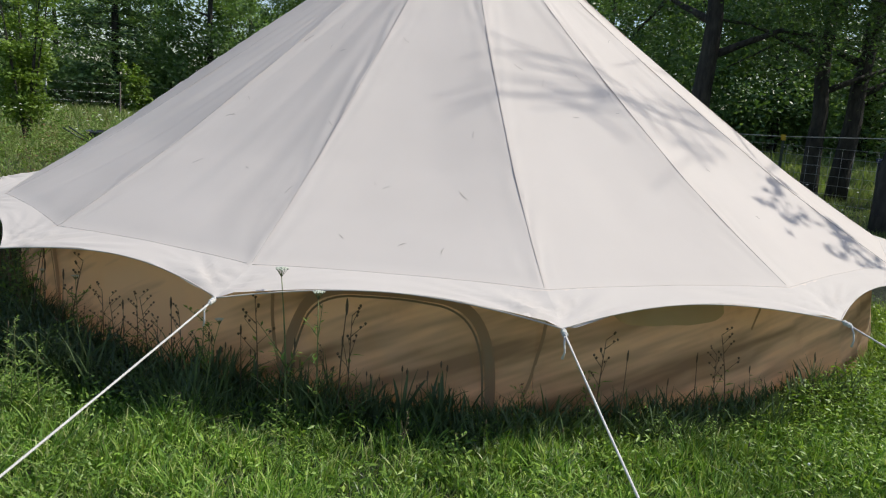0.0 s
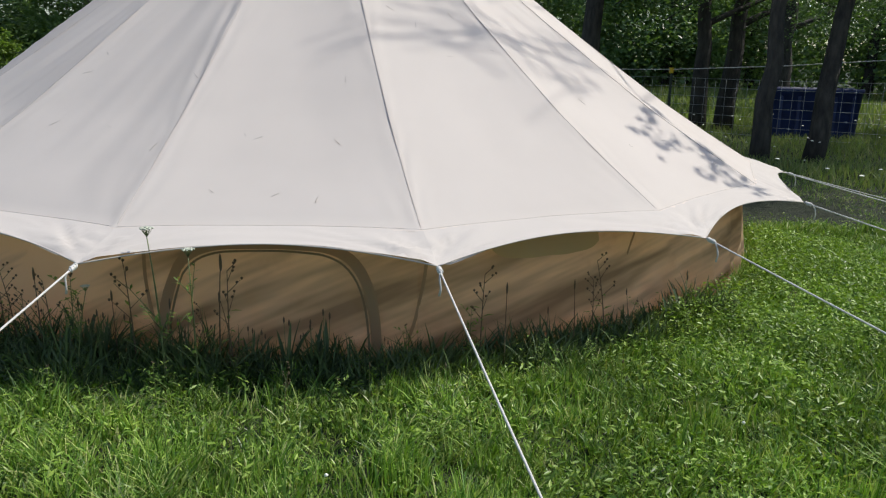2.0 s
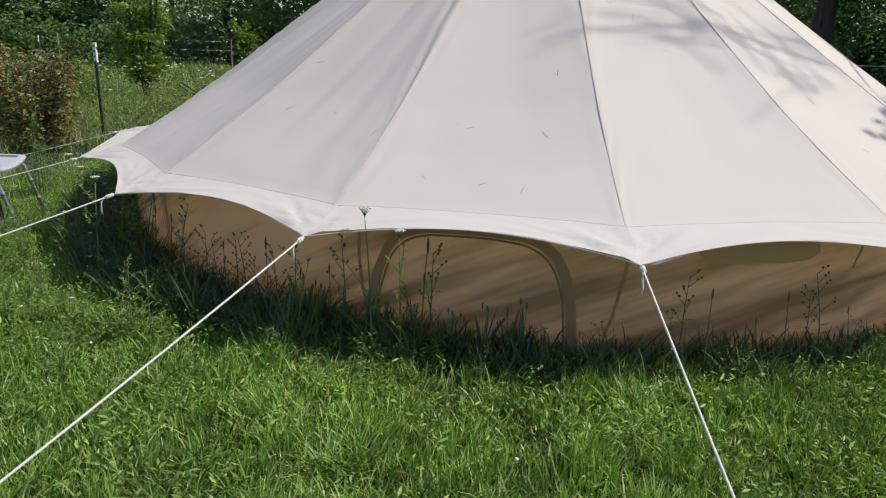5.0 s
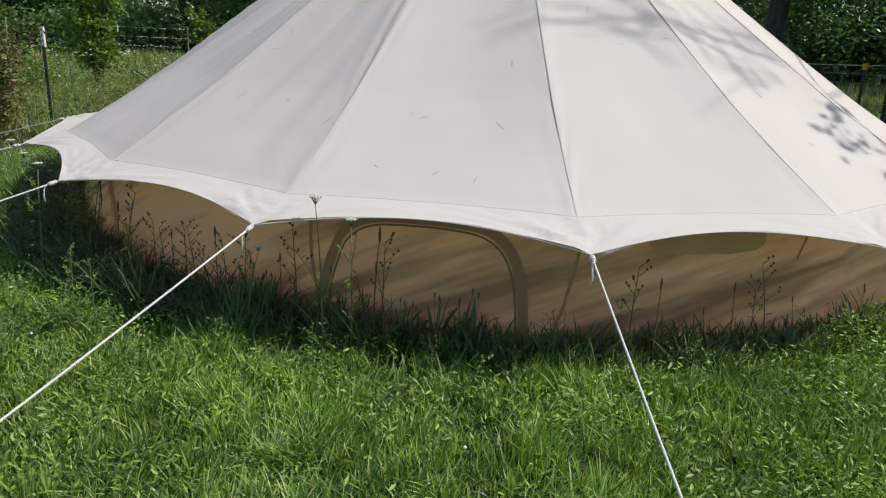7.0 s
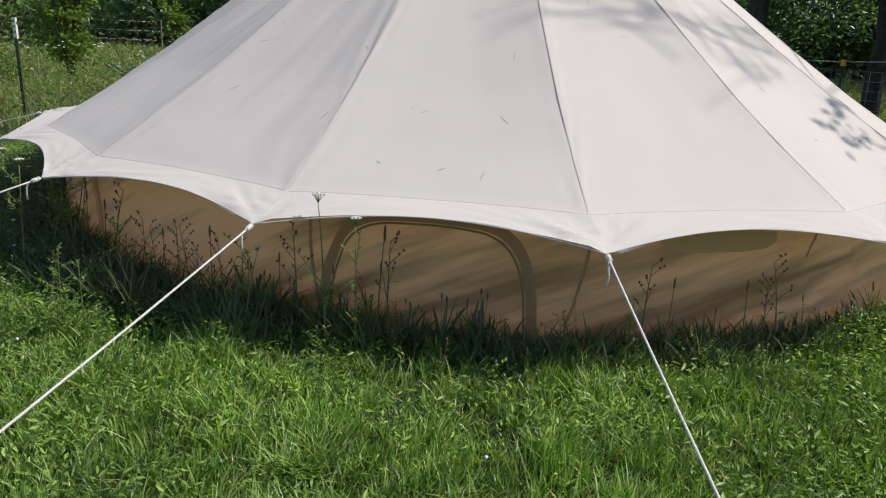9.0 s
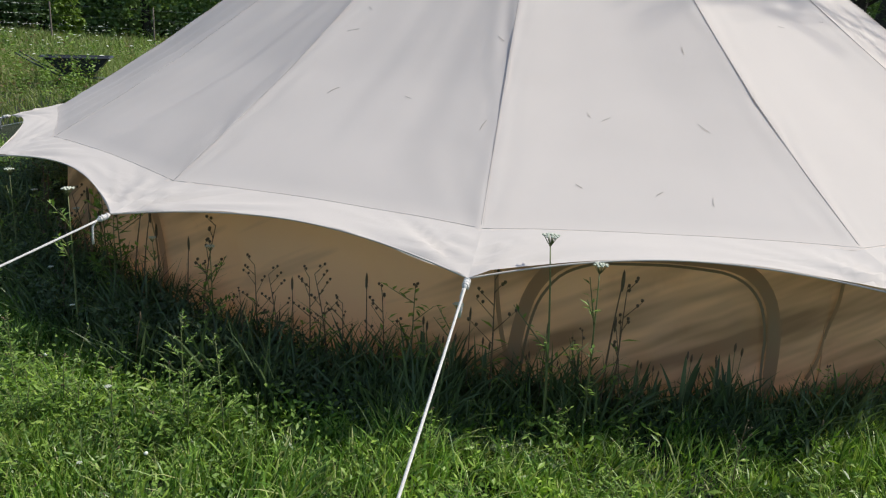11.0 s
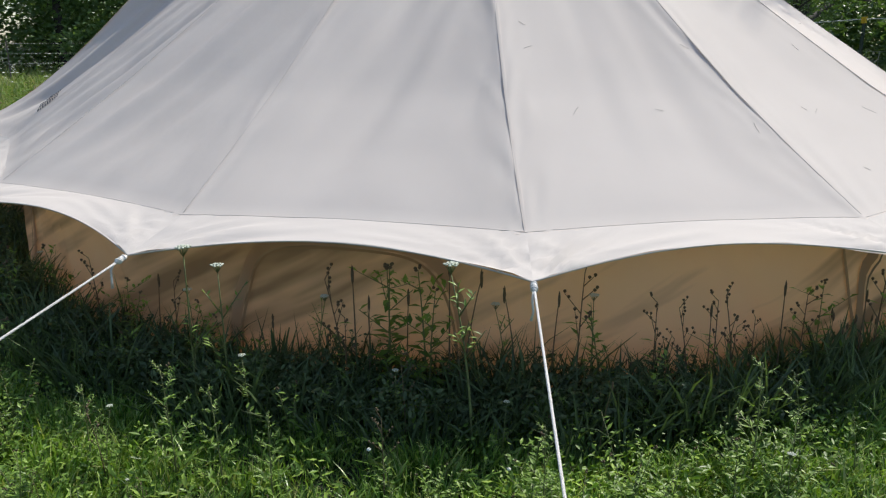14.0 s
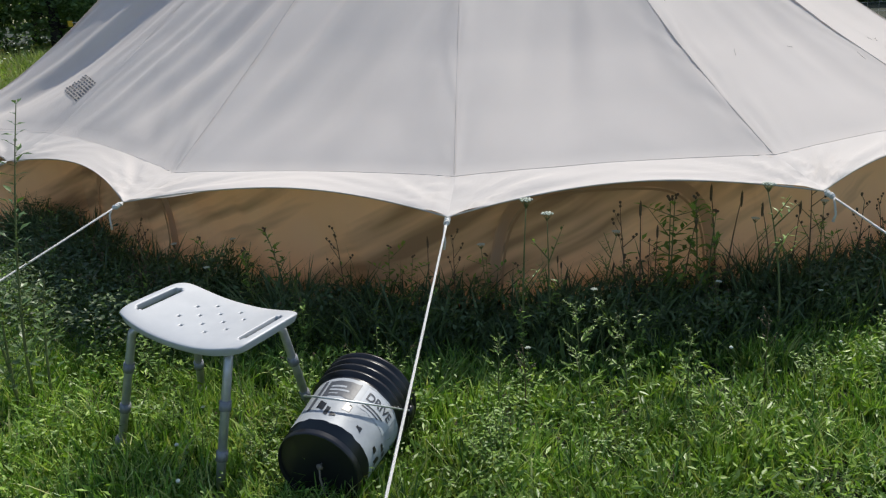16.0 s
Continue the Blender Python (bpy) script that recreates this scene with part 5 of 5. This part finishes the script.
WEEDS = {
    "carrot": ("wild_carrot", "wild carrot with a pale lacy flower head", M_STEM, M_WEED, M_UMBEL),
    "seed": ("weed_stalk", "dry brown weed stalk with small seed heads", M_DRYSTEM, M_WEED, M_SEED),
    "leafy": ("leafy_weed", "leafy green weed standing above the grass", M_STEM, M_WEED, M_SEED),
    "herb": ("bushy_weed", "low bushy weed with many small green leaves", M_STEM, M_WEED, M_SEED),
    "feather": ("feathery_weed", "upright feathery green weed standing in the sun", M_STEM, M_WEED, M_STEM),
    "sedge": ("sedge_clump", "clump of broad arching blades at the tent wall, in shade-darkened green", M_STEM, M_RANK_SHADED, M_SEED),
    "spike": ("grass_stalk", "thin upright grass stalk with a narrow seed spike", M_DRYSTEM, M_RANK_SHADED, M_SEED),
    "dock": ("plantain_plant", "plantain with arching blade leaves and a brown spike", M_STEM, M_RANK_SHADED, M_SEED),
}
models = {}
for kind, (name, label, ms, ml, mh) in WEEDS.items():
    for v in range(3):
        stem, leaves, heads = weed_model(kind, 60 + v)
        models[kind, v] = (stem.mesh("stem"), leaves.mesh("leaves", False), heads.mesh("flower_head"))


def plant(kind, v, x, y, height, turn=0.0):
    name, label, ms, ml, mh = WEEDS[kind]
    ob = thing(name, label, "weed" if kind != "carrot" else "flower", Matrix.LocRotScale((x, y, -0.01), Euler((0, 0, turn)), (height, height, height)), name.replace("_", " ") + "s by the tent")
    for nm, me, mat in zip(("stem", "leaves", "flower_head" if kind == "carrot" else "seed_head"), models[kind, v], (ms, ml, mh)):
        tagged(part(nm, me, mat, ob), kind="stuff")


def on_ring(deg, r):
    return CX + r * math.cos(radians(deg)), CY + r * math.sin(radians(deg))


rw = random.Random(12)
# the single stems that stand out before the front wall
plant("carrot", 0, -0.655, 3.345, 0.70, 0.4)
plant("carrot", 1, -0.52, 3.33, 0.62, 2.0)
plant("carrot", 2, -1.02, 3.36, 0.46, 1.0)
plant("carrot", 0, *on_ring(-144.6, 3.70), 0.64, 1.7)
plant("carrot", 1, *on_ring(-142.9, 3.66), 0.57, 0.3)
plant("carrot", 2, *on_ring(-129.0, 3.74), 0.63, 2.6)
plant("leafy", 1, -2.48, 4.40, 0.56, 0.8)
plant("leafy", 0, -2.40, 4.27, 0.50, 2.8)
BY_WALL = {
    "sedge": ((-92.9, 0.25), (-90.1, 0.24), (-88.3, 0.35), (-102.8, 0.31), (-100.3, 0.26), (-54.6, 0.33), (-93.9, 0.27), (-91.2, 0.32), (-89.3, 0.30), (-104.8, 0.33), (-106.5, 0.36), (-105.5, 0.30), (-84.0, 0.22), (-57.0, 0.26), (-98.5, 0.25), (-141.8, 0.34), (-138.0, 0.30), (-116.5, 0.26), (-120.0, 0.24), (-72.0, 0.20), (-79.0, 0.18)),
    "seed": ((-76.6, 0.49), (-65.3, 0.48), (-66.3, 0.39), (-102.4, 0.54), (-114.2, 0.43), (-112.9, 0.45), (-113.1, 0.33), (-111.8, 0.36), (-116.1, 0.42), (-118.2, 0.44), (-95.3, 0.53), (-108.8, 0.45), (-123.0, 0.54), (-137.2, 0.52), (-149.1, 0.44), (-157.4, 0.46), (-97.1, 0.36)),
    "spike": ((-74.8, 0.44), (-68.5, 0.41), (-94.9, 0.44), (-96.0, 0.60), (-110.1, 0.49), (-115.0, 0.43), (-136.3, 0.56), (-135.4, 0.46), (-133.2, 0.50), (-130.6, 0.58), (-129.8, 0.55), (-126.5, 0.50), (-124.5, 0.48), (-151.0, 0.44), (-71.0, 0.30), (-62.0, 0.30), (-99.5, 0.40), (-103.8, 0.42)),
    "leafy": ((-77.4, 0.32), (-82.4, 0.27), (-107.3, 0.47), (-134.2, 0.57), (-132.0, 0.56), (-121.5, 0.40), (-162.5, 0.46), (-168.7, 0.40), (-154.0, 0.40), (-146.8, 0.38), (-60.8, 0.24)),
    "carrot": ((-139.0, 0.43), (-122.0, 0.45), (-167.2, 0.36), (-127.0, 0.42)),
}
for kind, spots in BY_WALL.items():
    for deg, h in spots:
        plant(kind, rw.randrange(3), *on_ring(deg, 3.42 + 0.05 * rw.random()), h, rw.uniform(0, 6.28))
# taller growth along the shaded side
for i in range(34):
    deg = -112 - 78 * (i + rw.uniform(0, 1)) / 34
    near = rw.random()
    kind = rw.choice(("leafy", "herb", "herb", "seed", "spike", "carrot"))
    h = rw.uniform(0.20, 0.34) if near > 0.45 else rw.uniform(0.28, 0.45)
    plant(kind, rw.randrange(3), *on_ring(deg, 3.44 + 0.42 * near), h, rw.uniform(0, 6.28))
# feathery weeds, then bushy ones, where the sun begins
for deg, r, h in ((-116.5, 3.95, 0.42), (-114.2, 3.95, 0.38), (-115.4, 4.02, 0.30), (-142.0, 4.05, 0.40), (-139.7, 4.05, 0.34), (-137.0, 4.1, 0.30), (-146.0, 4.1, 0.32), (-126.0, 4.1, 0.32), (-150.5, 4.15, 0.30), (-112.0, 4.0, 0.24), (-121.0, 4.1, 0.26), (-131.5, 4.2, 0.26)):
    plant("feather", rw.randrange(3), *on_ring(deg, r), h, rw.uniform(0, 6.28))
for i in range(105):
    away = rw.random() ** 1.2
    plant(rw.choice(("herb", "herb", "herb", "herb", "leafy", "carrot", "seed")), rw.randrange(3), *on_ring(-112 - 78 * rw.random(), 4.02 + 0.72 * away), rw.uniform(0.13, 0.30) * (1.15 - 0.5 * away), rw.uniform(0, 6.28))
for i in range(34):
    plant(rw.choice(("herb", "herb", "leafy", "seed")), rw.randrange(3), *on_ring(-170 - 27 * rw.random(), 3.5 + 0.6 * rw.random()), rw.uniform(0.18, 0.36), rw.uniform(0, 6.28))
for i in range(45):
    plant(rw.choice(("herb", "herb", "leafy", "dock", "seed")), rw.randrange(3), *on_ring(-108 + 68 * rw.random(), 3.46 + 0.5 * rw.random()), rw.uniform(0.12, 0.26), rw.uniform(0, 6.28))


# ---------------- shower stool ----------------
def make_stool():
    ob = thing("shower_stool", "white plastic shower stool with grey legs on the grass", "stool", pose(-4.146, 5.234, 0.012, 0, 4.3, -79.3))
    a, b, nu, nv = 0.255, 0.150, 52, 32
    seat = bmesh.new()

    def top(u, v):
        x = u * a * (1 - 0.05 * abs(v) ** 7)
        y = v * b * (1 - 0.09 * abs(u) ** 6) * (1 + 0.05 * (1 - u * u))
        return (x, y, 0.452 + 0.040 * abs(u) ** 2.2 - 0.010 * abs(v) ** 6 - 0.010 * abs(u) ** 14)

    grid = [[seat.verts.new(top(-1 + 2 * i / nu, -1 + 2 * j / nv)) for j in range(nv + 1)] for i in range(nu + 1)]
    holes = {(nu // 2 + di, nv // 2 + dj) for di, dj in ((-10, -4), (-10, 4), (-5, 0), (-5, -8), (-5, 8), (0, -4), (0, 4), (5, 0), (5, -8), (5, 8), (10, -4), (10, 4))}
    for i in range(nu):
        for j in range(nv):
            slot = (i in (3, 4, 5) or i in (nu - 4, nu - 5, nu - 6)) and (7 if i in (3, 5, nu - 4, nu - 6) else 6) <= j < nv - (7 if i in (3, 5, nu - 4, nu - 6) else 6)
            if not slot and (i, j) not in holes:
                seat.faces.new((grid[i][j], grid[i + 1][j], grid[i + 1][j + 1], grid[i][j + 1]))
    me = bpy.data.meshes.new("seat")
    seat.to_mesh(me)
    seat.free()
    me.polygons.foreach_set("use_smooth", [True] * len(me.polygons))
    st = part("seat", me, M_SEAT, ob, "moulded white seat with drain holes and hand slots")
    thick = st.modifiers.new("thick", "SOLIDIFY")
    thick.thickness, thick.offset = 0.026, -1
    soft = st.modifiers.new("soft", "BEVEL")
    soft.width, soft.segments, soft.limit_method = 0.004, 2, "ANGLE"
    for sx, fx, near_y, far_y in ((-1, -0.290, -0.165, 0.20), (1, 0.200, -0.225, 0.245)):
        for sy in (-1, 1):
            head = Vector((sx * 0.165, sy * 0.085, 0.435))
            knee = Vector((sx * 0.200 - 0.012, sy * 0.122, 0.405))
            foot = Vector((fx, near_y if sy < 0 else far_y, -0.01))
            pts = [head, head.lerp(knee, 0.6) + Vector((0, 0, 0.006)), knee, knee.lerp(foot, 0.1), foot]
            leg = part("leg", Build().tube(pts, 0.0135, 12), M_ALU, ob)
            for f in (0.26, 0.62):
                p, q = knee.lerp(foot, f), knee.lerp(foot, f + 0.07)
                part("collar", Build().tube([p, q], 0.0175, 12), M_GREYPL, leg)
            part("rubber_foot", Build().tube([foot + Vector((0, 0, 0.03)), foot - Vector((0, 0, 0.015))], [0.018, 0.023], 12), M_GREYPL, leg)


make_stool()


# ---------------- bucket ----------------
def make_bucket():
    axis = Vector((0.938, 0.345, 0.095)).normalized()
    up = Vector((0, 0, 1))
    side = axis.cross(up).normalized()
    up = side.cross(axis)
    m = Matrix(((up.x, side.x, axis.x, -4.186), (up.y, side.y, axis.y, 4.699), (up.z, side.z, axis.z, 0.134), (0, 0, 0, 1)))
    ob = thing("bucket", "black plastic bucket with a worn grey label lying in grass", "bucket", m)
    L = 0.37
    def rad(z):
        return 0.128 + 0.022 * z / L
    prof = [(0.10, 0.012), (0.121, 0.012), (0.123, 0.0), (rad(0) - 0.003, 0.0), (rad(0), 0.006), (rad(0.26), 0.26)]
    for z in (0.272, 0.303, 0.334):
        prof += [(rad(z), z - 0.006), (rad(z) + 0.012, z - 0.003), (rad(z) + 0.012, z + 0.007), (rad(z), z + 0.010)]
    prof += [(rad(L) + 0.002, L - 0.01), (rad(L) + 0.010, L - 0.006), (rad(L) + 0.010, L), (rad(L) - 0.004, L), (rad(0.1) - 0.004, 0.02), (0.01, 0.02)]
    part("body", Build().lathe(prof, None, 56, False), M_BLACK, ob)
    part("base", Build().lathe([(0.0, 0.010), (0.123, 0.010)], None, 40, False), M_BLACK, ob)

    def patch(f0, f1, z0, z1, lift, edge=0.0, seed=0):
        rows = []
        n = 30
        for i in range(7):
            row = []
            for j in range(n + 1):
                t = radians(f0 + (f1 - f0) * j / n)
                z = z0 + (z1 - z0) * i / 6
                if i in (0, 6):
                    z += edge * noise.noise(Vector((t * 6, seed, i)))
                r = rad(z) + lift
                row.append((r * math.cos(t), r * math.sin(t), z))
            rows.append(row)
        return Build().grid(rows)

    label = part("paper_label", patch(-75, 150, 0.058, 0.250, 0.0012, 0.007, 3), M_LABEL, ob, "scuffed grey paper label")
    for q in ((-20, 22, 0.165, 0.235, 1), (30, 80, 0.155, 0.242, 2), (-30, -24, 0.10, 0.24, 4)):
        part("label_panel", patch(q[0], q[1], q[2], q[3], 0.0020, 0.004, q[4]), M_LABEL_DARK if q[4] != 2 else M_PALE, label)
    for f0, f1, z0, z1 in ((-14, 6, 0.205, 0.213), (-14, 12, 0.188, 0.196), (34, 66, 0.176, 0.182), (34, 60, 0.165, 0.170), (-12, 0, 0.173, 0.178)):
        part("label_line", patch(f0, f1, z0, z1, 0.0028), M_LABEL if f0 < 0 else M_LABEL_DARK, label)
    rg = random.Random(4)
    for i in range(9):
        f, z, w = rg.uniform(-25, 110), rg.uniform(0.075, 0.145), rg.uniform(4, 12)
        part("torn_spot", patch(f, f + w, z, z + rg.uniform(0.010, 0.035), 0.0024, 0.012, 20 + i), M_BLACK, label)
    txt = bpy.data.curves.new("word", "FONT")
    txt.body, txt.size, txt.offset = "DRIVE", 0.042, 0.0011
    holder = new("word", txt)
    bpy.context.view_layer.update()
    me = bpy.data.meshes.new_from_object(holder.evaluated_get(bpy.context.evaluated_depsgraph_get()))
    bpy.data.objects.remove(holder)
    bm = bmesh.new()
    bm.from_mesh(me)
    bmesh.ops.subdivide_edges(bm, edges=bm.edges, cuts=2)
    for v in bm.verts:
        z = 0.196 + v.co.y
        t, r = radians(33) + v.co.x / 0.155, rad(z) + 0.0030
        v.co = (r * math.cos(t), r * math.sin(t), z)
    bm.to_mesh(me)
    bm.free()
    part("printed_word", me, M_LABEL_DARK, label)
    wire = []
    for i in range(25):
        t = math.pi * i / 24
        wire.append((0.166 * math.sin(t) * 0.98, 0.162 * math.cos(t), 0.318 - 0.20 * math.sin(t)))
    part("bail_handle", Build().tube(wire, 0.0034, 6), M_STEEL, ob)
    for y in (-0.162, 0.162):
        part("handle_ear", Build().lathe([(0.018, -0.006), (0.018, 0.004), (0.010, 0.010)], pose(0, y, 0.318, 90, 0, 0), 12), M_BLACK, ob)
    part("rope_end", Build().tube([(0.02, 0.01, 0.03), (0.018, 0.012, -0.006), (-0.01, 0.016, -0.018), (-0.05, 0.03, -0.03), (-0.10, 0.045, -0.035)], 0.0028, 6), M_WOODPOST, ob)
    part("rope_knot", Build().lathe([(0.004, -0.008), (0.011, 0), (0.004, 0.008)], pose(0.018, 0.012, -0.004), 8), M_WOODPOST, ob)


make_bucket()
